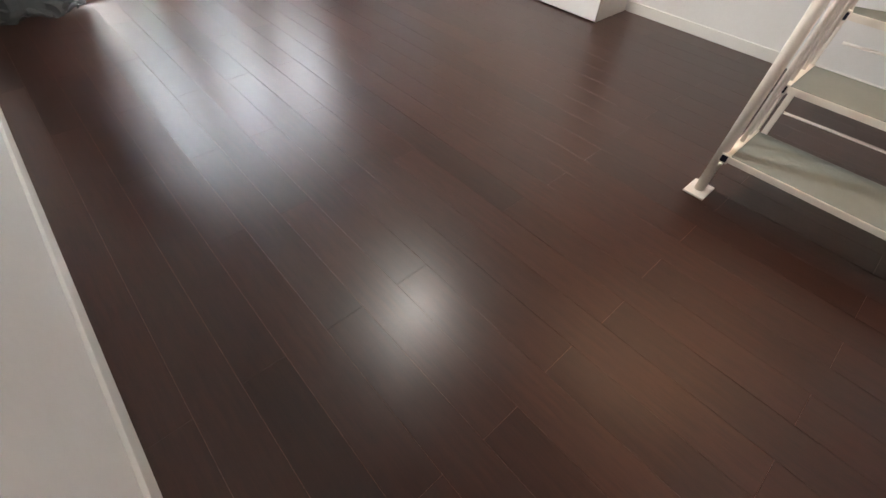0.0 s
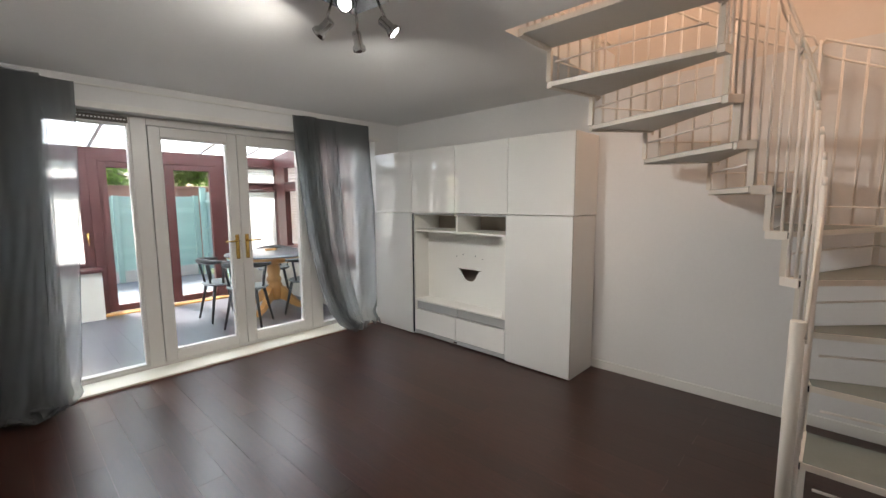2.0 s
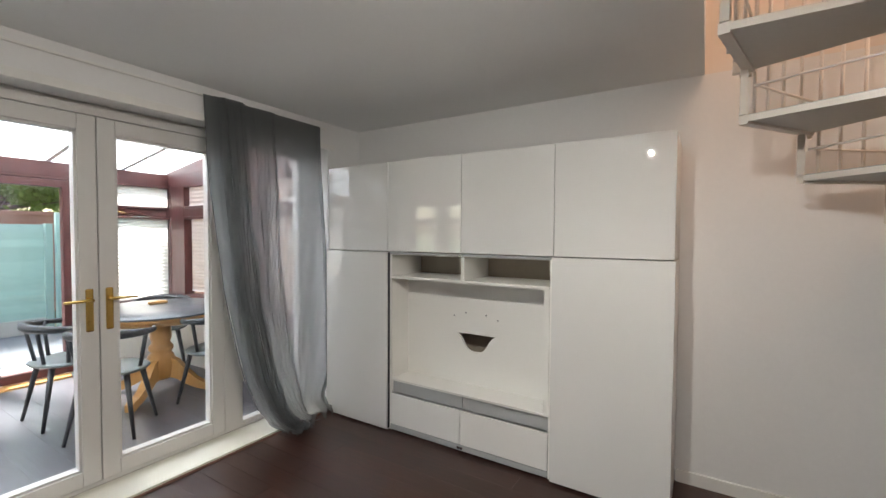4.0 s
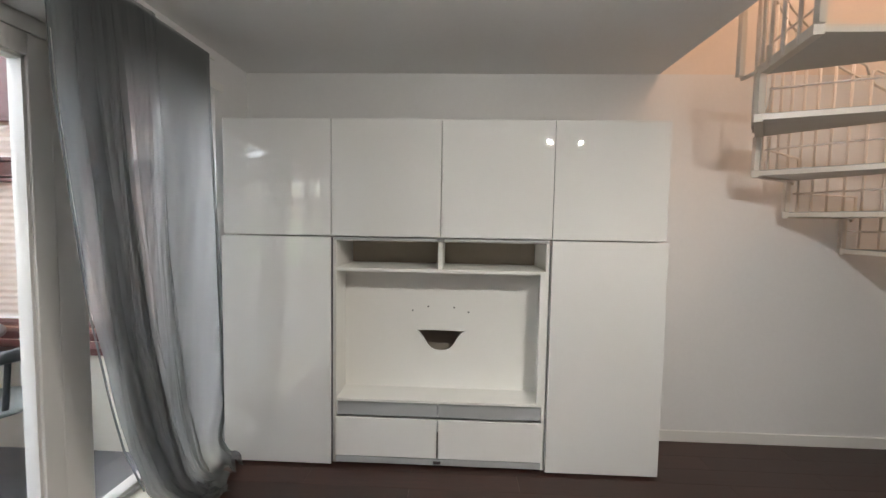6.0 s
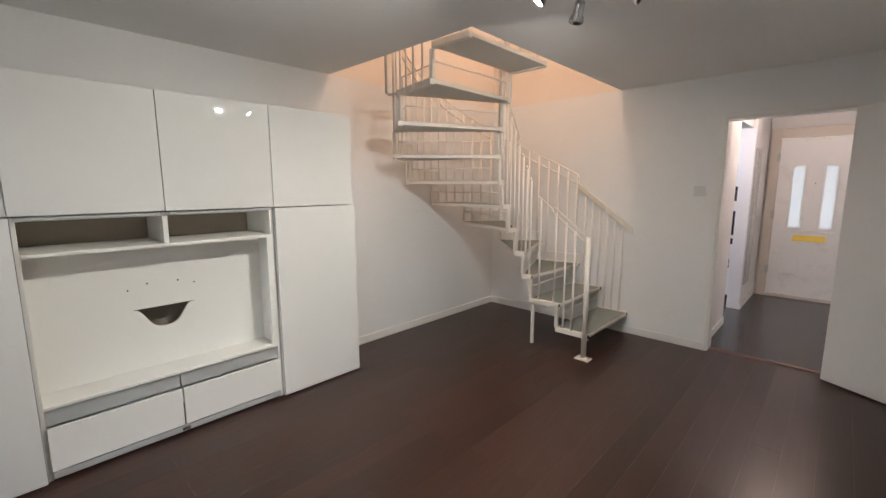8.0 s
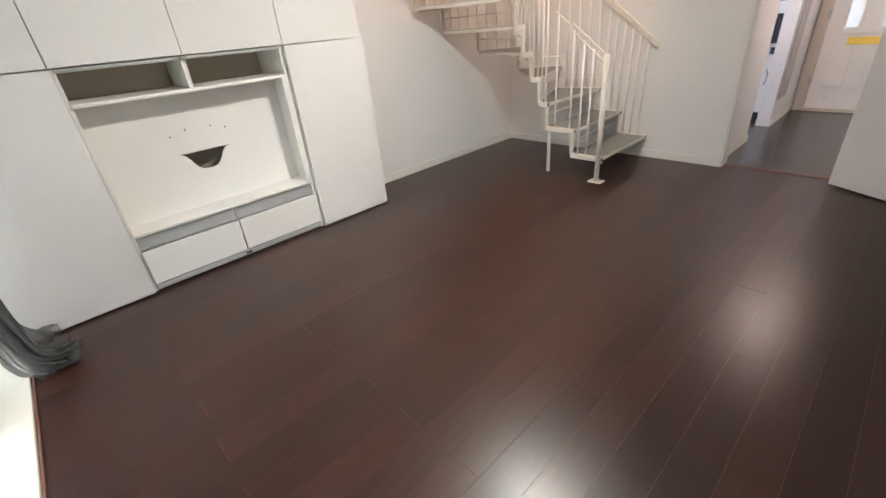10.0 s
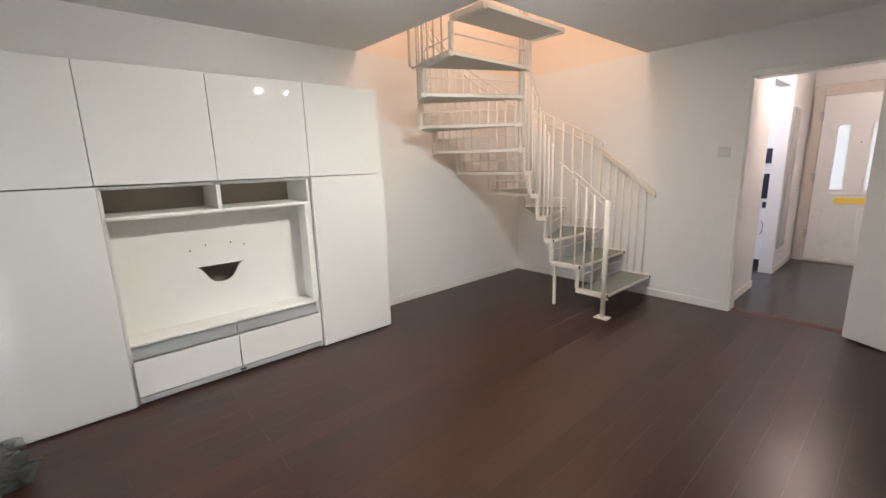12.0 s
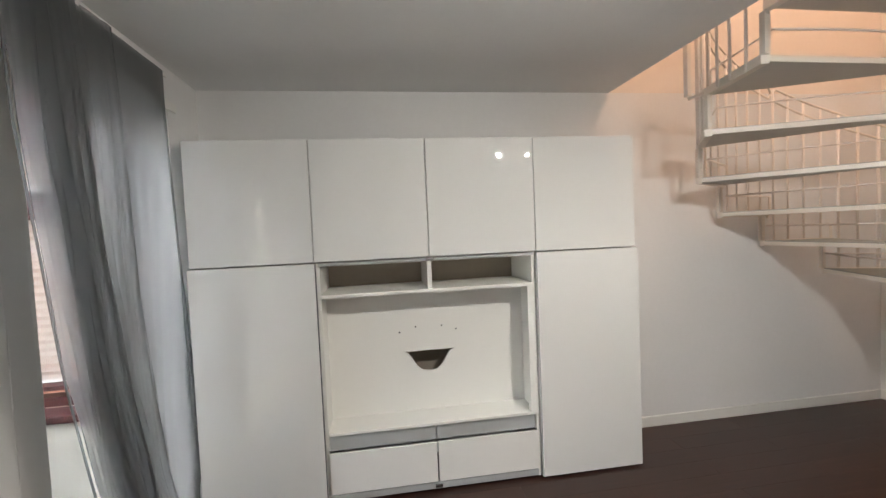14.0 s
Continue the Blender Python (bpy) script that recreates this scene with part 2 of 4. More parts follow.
def lathe(bm, prof, n=24, at=(0, 0, 0)):
    """A turned shape: prof holds (radius, height)."""
    rings = [[bm.verts.new((at[0] + r * math.cos(a), at[1] + r * math.sin(a), at[2] + z)) for a in (2 * math.pi * k / n for k in range(n))] for r, z in prof]
    for a, b in zip(rings, rings[1:]):
        for k in range(n):
            bm.faces.new((a[k], a[(k + 1) % n], b[(k + 1) % n], b[k])).smooth = True
    bm.faces.new(rings[0][::-1]), bm.faces.new(rings[-1])
    return bm


def sheet_xz(bm, poly, y0, y1):
    a = [bm.verts.new((x, y0, z)) for x, z in poly]
    b = [bm.verts.new((x, y1, z)) for x, z in poly]
    n = len(poly)
    bm.faces.new(a), bm.faces.new(b[::-1])
    for i in range(n):
        bm.faces.new((a[i], b[i], b[(i + 1) % n], a[(i + 1) % n]))


def origin(ob):
    v = Vector()
    while ob:
        v += ob.location
        ob = ob.parent
    return v


def part(name, bm, material, parent=None, label="", kind=""):
    """Links bm, given in the coordinates of the place, as one mesh under parent."""
    me = bpy.data.meshes.new(name)
    bmesh.ops.recalc_face_normals(bm, faces=bm.faces)
    if parent:
        bmesh.ops.translate(bm, verts=bm.verts, vec=-origin(parent))
    bm.to_mesh(me)
    bm.free()
    me.materials.append(material)
    ob = new(name, me)
    ob.parent = parent
    return tagged(ob, label, kind=kind)


def thing(name, at, label, category, group=""):
    ob = new(name)
    ob.location = at
    ob.empty_display_size = 0.1
    return tagged(ob, label, category, group)


def fixed(name, bm, material, label="", category=""):
    return tagged(part(name, bm, material), label, category, kind="structure")


# ---- the plan ----
XL, XR, YS, YW, H = -0.5, 3.295, -0.655, 4.10, 2.30
YO = 4.40
CX, CY = 2.2, 0.42
HX, HY = 1.83, 1.53
UP = 2.52

# floors
bm = bmesh.new()
box(bm, XL - 0.15, XR + 0.15, -3.6, 4.4, -0.12, -0.0018)
fixed("floor", bm, JOINT, "dark laminate floor of long brown planks", "floor")
fixed("floor_conservatory", B(-1.0, 3.2, 4.4, 6.95, -0.12, -0.010), JOINT, "dark laminate floor of the glazed garden room", "floor")

# walls
t = 0.15
bm = B(XR, XR + t, YS - t, YO, 0, H)
fixed("wall_east", bm, WALL, "plain off-white painted wall behind the white storage units", "wall")
bm = B(XL - t, XL, YS - t, YO, 0, H)
fixed("wall_west", bm, WALL, "plain off-white painted wall", "wall")
OX0, OX1, OZ = 0.19, 0.975, 1.962
bm = bmesh.new()
box(bm, OX1, XR, YS - t, YS, 0, H)
box(bm, OX0, OX1, YS - t, YS, OZ, H)
box(bm, XL, OX0, YS - t, YS, 0, H)
fixed("wall_south", bm, WALL, "plain off-white painted wall with a doorway to the hall", "wall")
WX0, WX1, WZ = 0.06, 2.94, 2.10
bm = bmesh.new()
box(bm, XL, WX0, YW, YO, 0, H)
box(bm, WX1, XR, YW, YO, 0, H)
box(bm, WX0, WX1, YW, YO, WZ, H)
fixed("wall_north", bm, WALL, "off-white wall with a wide opening for glazed doors", "wall")

# ceiling with the stair hole
bm = bmesh.new()
box(bm, XL - t, HX, YS - t, YO, H, UP)
box(bm, HX, XR + t, HY, YO, H, UP)
fixed("ceiling", bm, CEIL, "matt off-white ceiling with a square opening over the staircase", "ceiling")
# the upper landing
for box_at in ((XR, XR + t, YS - t, 3.2, H, 4.9), (HX, XR, YS - t, YS, H, 4.9), (0.2, HX, YS - t, YS, UP, 4.9), (0.2, XR, 3.05, 3.2, UP, 4.9), (0.05, 0.2, YS, 3.05, UP, 4.9)):
    fixed("wall_landing", B(*box_at), WALL_UP, "warm cream painted wall of the upper landing", "wall")
fixed("ceiling_landing", B(0.05, XR + t, YS - t, 3.2, 4.9, 5.0), CEIL, "plain ceiling over the upper landing", "ceiling")


def skirting(name, bm):
    return fixed(name, bm, TRIM, "low white painted skirting board", "skirting board")


def skirt_box(bm, x0, x1, y0, y1):
    box(bm, x0, x1, y0, y1, 0.0, 0.072, 0.003)


bm = bmesh.new()
skirt_box(bm, XR - 0.014, XR, YS + 0.016, 1.625)
skirting("baseboard_east", bm)
bm = bmesh.new()
skirt_box(bm, XL, XL + 0.014, YS, YW)
skirting("baseboard_west", bm)
bm = bmesh.new()
skirt_box(bm, OX1 + 0.03, XR, YS, YS + 0.012)
skirting("baseboard_south", bm)

# hall and kitchen beyond the doorway
HXR = 1.02
bm = bmesh.new()
box(bm, HXR, HXR + 0.1, -1.62, YS - t, 0, H)
box(bm, HXR, HXR + 0.1, -2.35, -1.62, 2.05, H)
fixed("wall_hall_side", bm, WALL, "plain hall wall with an opening to the kitchen", "wall")
fixed("wall_hall_pier", B(0.985, 1.11, -3.42, -2.35, 0, H), WALL, "white painted pier beside the front door", "wall")
bm = bmesh.new()
box(bm, -0.4, -0.02, -3.55, -3.42, 0, H)
box(bm, 0.96, 3.0, -3.55, -3.42, 0, H)
box(bm, -0.02, 0.96, -3.55, -3.42, 2.12, H)
fixed("wall_hall_end", bm, WALL, "plain hall end wall around the front door", "wall")
fixed("wall_hall_west", B(-0.5, -0.4, -3.55, YS - t, 0, H), WALL, "plain hall wall", "wall")
fixed("ceiling_hall", B(-0.5, 3.0, -3.55, YS - t, H, H + 0.1), CEIL, "plain hall ceiling", "ceiling")
fixed("wall_kitchen", B(2.9, 3.0, -3.42, YS - t, 0, H), WALL, "plain kitchen wall", "wall")
bm = bmesh.new()
skirt_box(bm, HXR - 0.014, HXR, -1.62, YS - t)
skirt_box(bm, 0.971, 0.985, -3.36, -2.35)
skirt_box(bm, 0.971, 1.11, -2.3498, -2.336)
skirting("baseboard_hall", bm)
bm = bmesh.new()
box(bm, OX1 - 0.0, OX1 + 0.035, YS, YS + 0.014, 0, OZ + 0.035, 0.003)
box(bm, OX0 - 0.035, OX1, YS, YS + 0.014, OZ, OZ + 0.035, 0.003)
box(bm, OX1 - 0.014, OX1, YS - t, YS, 0, OZ, 0.002)
box(bm, OX0, OX1 - 0.014, YS - t, YS, OZ - 0.014, OZ, 0.002)
fixed("door_frame_hall", bm, TRIM, "white painted timber door lining", "door frame")
fixed("threshold_strip", B(OX0, OX1 - 0.014, YS - 0.1, YS - 0.06, 0.0, 0.008, 0.003), JOINT, "dark floor threshold strip", "threshold")

# plain internal door, folded back
door = thing("interior_door", (0.203, YS + 0.04, 0), "plain white flush door standing open against the wall", "door")
ang = radians(149)
mm = Matrix.Translation((0.203, YS + 0.04, 0)) @ Matrix.Rotation(ang, 4, "Z")
part("leaf", B(0.0, 0.69, -0.038, 0.0, 0.012, 1.95, 0.002, mm), WALL, door)
for z in (0.2, 1.75):
    part("hinge", T([mm @ Vector((-0.006, 0.004, z)), mm @ Vector((-0.006, 0.004, z + 0.09))], 0.006), CHROME, door, "small steel hinge")
part("closer_arm", B(0.07, 0.16, -0.012, 0.006, 1.951, 1.963, 0.001, mm), TRIM, door, "small white bracket on the door's top edge")

# front door
fd = thing("front_door", (0.47, -3.42, 0), "white panelled front door with two frosted arched panes", "door")
FY = -3.38
DX0, DX1 = -0.02, 0.96
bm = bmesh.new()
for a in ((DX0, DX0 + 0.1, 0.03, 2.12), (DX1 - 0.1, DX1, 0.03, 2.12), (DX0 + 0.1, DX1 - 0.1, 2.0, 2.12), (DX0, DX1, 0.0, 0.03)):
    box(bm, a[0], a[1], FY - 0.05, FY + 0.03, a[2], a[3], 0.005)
part("frame", bm, FRAME_SHADED, fd, "door frame with recess shade in its tan colour")
LX0, LX1 = DX0 + 0.104, DX1 - 0.104
PZ0, PZ1 = 0.905, 1.66
panes = [(0.30, 0.41), (0.595, 0.71)]
bm = bmesh.new()
box(bm, LX0, panes[0][0], FY - 0.045, FY, 0.035, 1.995)
box(bm, panes[0][1], panes[1][0], FY - 0.045, FY, PZ0, PZ1)
box(bm, panes[1][1], LX1, FY - 0.045, FY, 0.035, 1.995)
box(bm, panes[0][0], panes[1][1], FY - 0.045, FY, 0.035, PZ0)
box(bm, panes[0][0], panes[1][1], FY - 0.045, FY, PZ1, 1.995)
leaf = part("leaf", bm, UPVC, fd)
for i, (a, b) in enumerate(panes):
    part("pane", B(a, b, FY - 0.03, FY - 0.022, PZ0, PZ1), FROST, leaf, "frosted pane with bright daylight behind")
    bm = bmesh.new()
    for q in ((a - 0.018, a, PZ0 - 0.02, PZ1), (b, b + 0.018, PZ0 - 0.02, PZ1), (a, b, PZ0 - 0.02, PZ0)):
        box(bm, q[0], q[1], FY - 0.002, FY + 0.012, q[2], q[3], 0.003)
    rise = [(a - 0.009 + (b - a + 0.018) * k / 6, PZ1 - 0.03 + 0.055 * (1 - (1 - k / 6 if i == 0 else k / 6) ** 2)) for k in range(7)]
    for (p, q) in zip(rise, rise[1:]):
        sheet_xz(bm, [p, q, (q[0], PZ1 + 0.04), (p[0], PZ1 + 0.04)], FY - 0.02, FY + 0.012)
    part("moulding", bm, UPVC, leaf)
for a, b in ((0.24, 0.425), (0.566, 0.75)):
    part("lower_panel", B(a, b, FY + 0.001, FY + 0.012, 0.31, 0.69, 0.006), UPVC, leaf)
    part("panel_ledge", B(a - 0.01, b + 0.01, FY + 0.001, FY + 0.02, 0.29, 0.305, 0.004), UPVC, leaf)
part("rail_moulding", B(0.22, 0.77, FY + 0.001, FY + 0.014, 0.845, 0.865, 0.005), UPVC, leaf)
part("letter_plate", B(0.335, 0.645, FY, FY + 0.014, 0.735, 0.81, 0.004), GOLD, fd, "gold letter plate")
part("spyhole", T([(0.49, FY, 1.45), (0.49, FY + 0.006, 1.45)], 0.008, 10), BRASS, fd)
for z in (0.3, 1.0, 1.72):
    part("hinge", B(LX1 - 0.004, LX1 + 0.03, FY, FY + 0.036, z, z + 0.1, 0.004), GREYST, fd, "grey metal hinge")

# added slab that stands for the darker upright edge of the pier
mirror = thing("wall_mirror", (0.98, -2.55, 0.3), "tall narrow grey slab with a reflecting face, standing for the pier's edge", "mirror")
part("backing", B(0.966, 0.984, -2.72, -2.40, 0.28, 1.84, 0.003), GREYST, mirror)
part("glass", B(0.962, 0.9655, -2.70, -2.42, 0.3, 1.82), CHROME, mirror, "smooth reflecting face")

# kitchen tall unit with two built-in ovens
ku = thing("oven_cabinet", (1.43, -2.9, 0), "tall white kitchen unit with two dark built-in ovens", "cabinet")
part("body", B(1.13, 1.73, -3.2, -2.63, 0.0, 2.15, 0.003), MELA, ku)
for z0, z1 in ((1.24, 1.41), (0.83, 1.12)):
    part("oven_front", B(1.15, 1.71, -2.628, -2.61, z0, z1, 0.002), DARK, ku, "black glass oven front")
    part("oven_handle", T([(1.2, -2.59, z1 - 0.03), (1.66, -2.59, z1 - 0.03)], 0.007, 8), CHROME, ku)
part("lower_handle", T([(1.19, -2.63, 0.4), (1.165, -2.595, 0.44), (1.165, -2.595, 0.52), (1.19, -2.63, 0.56)], 0.007, 8), CHROME, ku, "curved steel handle")
part("control_panel", B(1.15, 1.2, -2.628, -2.614, 0.72, 0.79, 0.002), DARK, ku, "small dark control panel")
part("plinth", B(1.14, 1.72, -2.628, -2.62, 0.0, 0.09), DARK, ku)
# unseen ceiling panel, added as a housing for the hall fill
hl = thing("hall_ceiling_light", (0.42, -1.75, H), "flat glowing panel added out of view to light the hall", "ceiling light")
part("body", B(0.25, 0.59, -1.9, -1.6, H - 0.02, H - 0.001, 0.004), TRIM, hl)
part("diffuser", B(0.27, 0.57, -1.88, -1.62, H - 0.027, H - 0.0205), HALLGLOW, hl, "glowing face of the added panel")

# light switch
sw = thing("light_switch", (1.12, YS + 0.006, 1.376), "square white plastic light switch", "light switch")
part("plate", B(1.075, 1.165, YS, YS + 0.009, 1.333, 1.42, 0.003), PLAST, sw)
part("rocker", B(1.105, 1.135, YS + 0.009, YS + 0.014, 1.355, 1.398, 0.001), PLAST, sw)

# ---- glazed doors to the garden room ----
Y0, Y1, YG = 4.30, 4.37, 4.335
fixed("window_board", B(WX0 + 0.002, WX1 - 0.002, 4.045, Y0, 0.0, 0.024, 0.006), CREAM, "long cream painted threshold board", "threshold")
# thin strip for the dark line under the board's front edge
fixed("board_edge_line", B(WX0 - 0.4, WX1 + 0.02, 4.034, 4.0435, 0.0, 0.012, 0.002), JOINT, "thin dark edge strip at the floor", "trim")


def frame_part(name, x0, x1, z0, z1, rail, parent, y0=Y0, y1=Y1, bottom=None, mat=None, bead=True):
    bm = bmesh.new()
    bt = rail if bottom is None else bottom
    box(bm, x0, x0 + rail, y0, y1, z0, z1, 0.004)
    box(bm, x1 - rail, x1, y0, y1, z0, z1, 0.004)
    box(bm, x0 + rail, x1 - rail, y0, y1, z1 - rail, z1, 0.004)
    box(bm, x0 + rail, x1 - rail, y0, y1, z0, z0 + bt, 0.004)
    if bead:
        a, b, c, d = x0 + rail, x1 - rail, z0 + bt, z1 - rail
        for q in ((a, a + 0.012, c, d), (b - 0.012, b, c, d), (a, b, c, c + 0.012), (a, b, d - 0.012, d)):
            box(bm, q[0], q[1], y0 + 0.012, y1 - 0.012, q[2], q[3])
    return part(name, bm, mat or UPVC_DIM, parent)


def pane(x0, x1, z0, z1, parent, y=YG, mat=None, name="pane"):
    p = part(name, B(x0, x1, y - 0.003, y + 0.003, z0, z1), mat or PANE, parent)
    p.visible_shadow = False
    return p


win = thing("patio_door_frame", (1.5, 4.33, 0), "white plastic door frame with a fixed glass light at each side", "window frame")
bm = bmesh.new()
for x0, x1 in ((0.062, 0.155), (0.685, 0.795), (2.185, 2.30), (2.84, 2.938)):
    box(bm, x0, x1, Y0 - 0.005, Y1 + 0.005, 0.0245, 2.098, 0.005)
for a, b in ((0.155, 0.685), (0.795, 2.185), (2.30, 2.84)):
    box(bm, a, b, Y0 - 0.005, Y1 + 0.005, 2.035, 2.098, 0.004)
    box(bm, a, b, Y0 - 0.005, Y1 + 0.005, 0.0245, 0.046, 0.002)
part("outer_frame", bm, UPVC_DIM, win)
fixed("window_head_trim", B(0.0, 3.0, 4.082, YW - 0.002, 2.085, 2.13, 0.004), TRIM, "narrow white trim above the glazed doors", "trim")
for x0, x1 in ((0.155, 0.685), (2.30, 2.84)):
    sash = frame_part("sidelight_frame", x0, x1, 0.046, 2.035, 0.022, win, bead=False)
    pane(x0 + 0.02, x1 - 0.02, 0.06, 2.02, sash)
vent = part("trickle_vent", B(0.17, 0.675, 4.278, 4.2945, 2.032, 2.078, 0.004), VENT, win, "dark brown trickle vent with pale slots")
for k in range(22):
    x = 0.185 + k * 0.022
    part("slot", B(x, x + 0.012, 4.2755, 4.2775, 2.05, 2.06), UPVC_DIM, vent)
for i, (x0, x1) in enumerate(((0.80, 1.485), (1.490, 2.18))):
    pd = thing("patio_door", ((x0 + x1) / 2, 4.33, 0.05), "white plastic glazed door with a brass lever handle, closed", "door", "pair of glazed patio doors")
    leaf = frame_part("leaf", x0, x1, 0.05, 2.03, 0.082, pd, Y0 - 0.012, Y1 - 0.004)
    pane(x0 + 0.08, x1 - 0.08, 0.13, 1.95, leaf)
    hx = x1 - 0.042 if i == 0 else x0 + 0.042
    part("handle_plate", B(hx - 0.017, hx + 0.017, Y0 - 0.022, Y0 - 0.012, 0.88, 1.11, 0.006), BRASS, pd, "brass handle plate")
    s = -1 if i == 0 else 1
    part("lever", T([(hx, Y0 - 0.02, 1.05), (hx, Y0 - 0.062, 1.052), (hx + s * 0.03, Y0 - 0.066, 1.053), (hx + s * 0.12, Y0 - 0.06, 1.05)], [0.009, 0.009, 0.009, 0.006], 10), BRASS, pd, "brass lever")
    part("lock_cylinder", T([(hx, Y0 - 0.03, 0.93), (hx, Y0 - 0.02, 0.93)], 0.009, 10), BRASS, pd)

# curtain pole
pole = thing("curtain_rail", (1.4, 4.06, 2.24), "slim white curtain rail above the glazed doors", "curtain rail")
part("rail", B(XL + 0.01, 2.92, 4.082, 4.0935, 2.236, 2.25, 0.003), TRIM, pole)
for x in (-0.2, 0.55, 0.66, 1.4, 2.2, 2.86):
    part("bracket", B(x - 0.01, x + 0.01, 4.094, 4.0985, 2.23, 2.254, 0.001), TRIM, pole)


def curtain(left, right, folds, amp, top=2.24, seed=1, warp=0.0, drop=1.0):
    """A hanging cloth. left and right give the x and y of its edges at a share of its drop, from 0, the top, to 1, the floor.
    warp pushes the folds together towards the first edge."""
    rnd = random.Random(seed)
    ph = [rnd.uniform(0, 6.28) for _ in range(8)]
    nu, nv = 150, (84 if drop == 1 else 12)
    bm = bmesh.new()
    grid = []
    for j in range(nv + 1):
        v = drop * j / nv
        row = []
        z = top * (1 - v)
        (xa, ya), (xb, yb) = left(v), right(v)
        grow = 0.3 + 0.7 * min(1, v * 4)
        for i in range(nu + 1):
            u = i / nu
            w = u ** (1 - 0.45 * warp)
            a = amp * grow * (0.55 + 0.45 * math.sin(4.1 * u + ph[0])) * (1 - 0.45 * warp * u)
            phase = folds * 6.283 * (w + 0.035 * math.sin(6 * u + ph[1] + 1.2 * v) + 0.03 * v * math.sin(9 * u + ph[2]))
            x = xa + (xb - xa) * u + 0.45 * a * math.sin(2 * phase + 0.3)
            y = ya + (yb - ya) * u + a * math.sin(phase) + 0.25 * a * math.sin(2.7 * phase + ph[6] + 2 * v)
            y += 0.010 * math.sin(9 * v + 5 * u + ph[3]) * v + 0.004 * math.sin(31 * v + 3 * phase + ph[7]) * v
            x += 0.008 * math.sin(6 * v + ph[4] + 7 * u) * v
            zz = z
            if v > 0.9:
                k = (v - 0.9) / 0.1
                roll = math.sin(phase * 0.5 + ph[4])
                zz = max(0.008 + 0.022 * (1 + roll) * (1 + 0.7 * math.sin(13 * u + ph[5])) * (0.4 + k), z)
                y -= (0.10 + 0.05 * roll) * k * k
                x += 0.04 * k * k * math.sin(phase * 0.37 + 9 * k)
            y = min(y, 4.092)
            row.append(bm.verts.new((x, y, max(zz, 0.03) if y > 4.03 else zz)))
        grid.append(row)
    for a, b in zip(grid, grid[1:]):
        for i in range(nu):
            bm.faces.new((a[i], a[i + 1], b[i + 1], b[i])).smooth = True
    return bm


def at_share(v, pts):
    for (a, p), (b, q) in zip(pts, pts[1:]):
        if v <= b:
            return p + (q - p) * (v - a) / (b - a)
    return pts[-1][1]


R_EDGE = [(0, 1.94), (0.2, 1.955), (0.54, 2.045), (0.72, 2.125), (0.8, 2.17), (0.91, 2.272), (1, 2.42)]
L_EDGE = [(0, 0.345), (0.35, 0.312), (0.5, 0.285), (0.75, 0.25), (0.9, 0.225), (1, 0.19)]
B1 = [(0, 2.22), (0.17, 2.25), (0.3, 2.258), (0.59, 2.32), (0.8, 2.42), (1, 2.58)]
B2 = [(0, 2.40), (0.15, 2.42), (0.46, 2.437), (0.78, 2.53), (1, 2.66)]
R_OUT = [(0, 2.83), (0.3, 2.87), (0.6, 2.92), (0.86, 2.94), (0.93, 2.855), (1, 2.84)]
cu = thing("curtain", (2.55, 4.0, 0), "sheer grey curtain swept aside and pooling on the floor", "curtain")
part("cloth", curtain(lambda v: (at_share(v, R_EDGE), 4.055 - 0.03 * v), lambda v: (at_share(v, R_OUT), 4.072 - 0.012 * v), 4, 0.024, seed=3, warp=0.3), SHEER, cu)
part("heading_tape", curtain(lambda v: (1.94, 4.052), lambda v: (2.83, 4.06), 5, 0.016, seed=3, warp=0.3, drop=0.115), SHEER, cu, "doubled grey heading band")
for k in range(3):
    part("fold_layer", curtain(lambda v: (at_share(v, R_EDGE) + 0.012 + 0.03 * k, 4.045 - 0.014 * k - 0.04 * v),
                               lambda v: (at_share(v, B1) - 0.035 * k, 4.04 - 0.018 * k - 0.05 * v), 1.5 + k, 0.03, top=2.238, seed=5 + k), SHEER, cu, "overlapping fold of grey voile")
part("fold_layer", curtain(lambda v: (at_share(v, B1) + 0.02, 4.04 - 0.03 * v), lambda v: (at_share(v, B2), 4.035 - 0.03 * v), 2, 0.016, top=2.238, seed=9), SHEER, cu, "overlapping fold of grey voile")
part("fold_layer", curtain(lambda v: (at_share(v, R_OUT) - 0.05, 4.055 - 0.01 * v), lambda v: (at_share(v, R_OUT) - 0.005, 4.06 - 0.01 * v), 1.5, 0.012, top=2.238, seed=12), SHEER, cu, "overlapping fold of grey voile")
part("hem", T([(at_share(v, R_EDGE) - 0.002, 4.058 - 0.03 * v, 2.24 * (1 - v)) for v in (k / 20 for k in range(19))], 0.004, 5), SHEER, cu)
part("hem", T([(at_share(v, B2), 4.036 - 0.03 * v, 2.238 * (1 - v)) for v in (k / 20 for k in range(19))], 0.003, 5), SHEER, cu)
cu = thing("curtain", (-0.1, 3.95, 0), "sheer grey curtain bunched in heavy folds beside the wall", "curtain")
part("cloth", curtain(lambda v: (XL + 0.04 + 0.04 * v, 4.0 - 0.04 * v), lambda v: (0.2 - 0.05 * v, 4.03 - 0.07 * v), 7, 0.05, seed=8, warp=0.4), SHEER, cu)
part("free_edge", curtain(lambda v: (0.11 - 0.04 * v, 4.04 - 0.05 * v), lambda v: (at_share(v, L_EDGE), 4.06 - 0.03 * v), 1, 0.012, seed=21), SHEER, cu, "single thickness of voile at the curtain's edge")
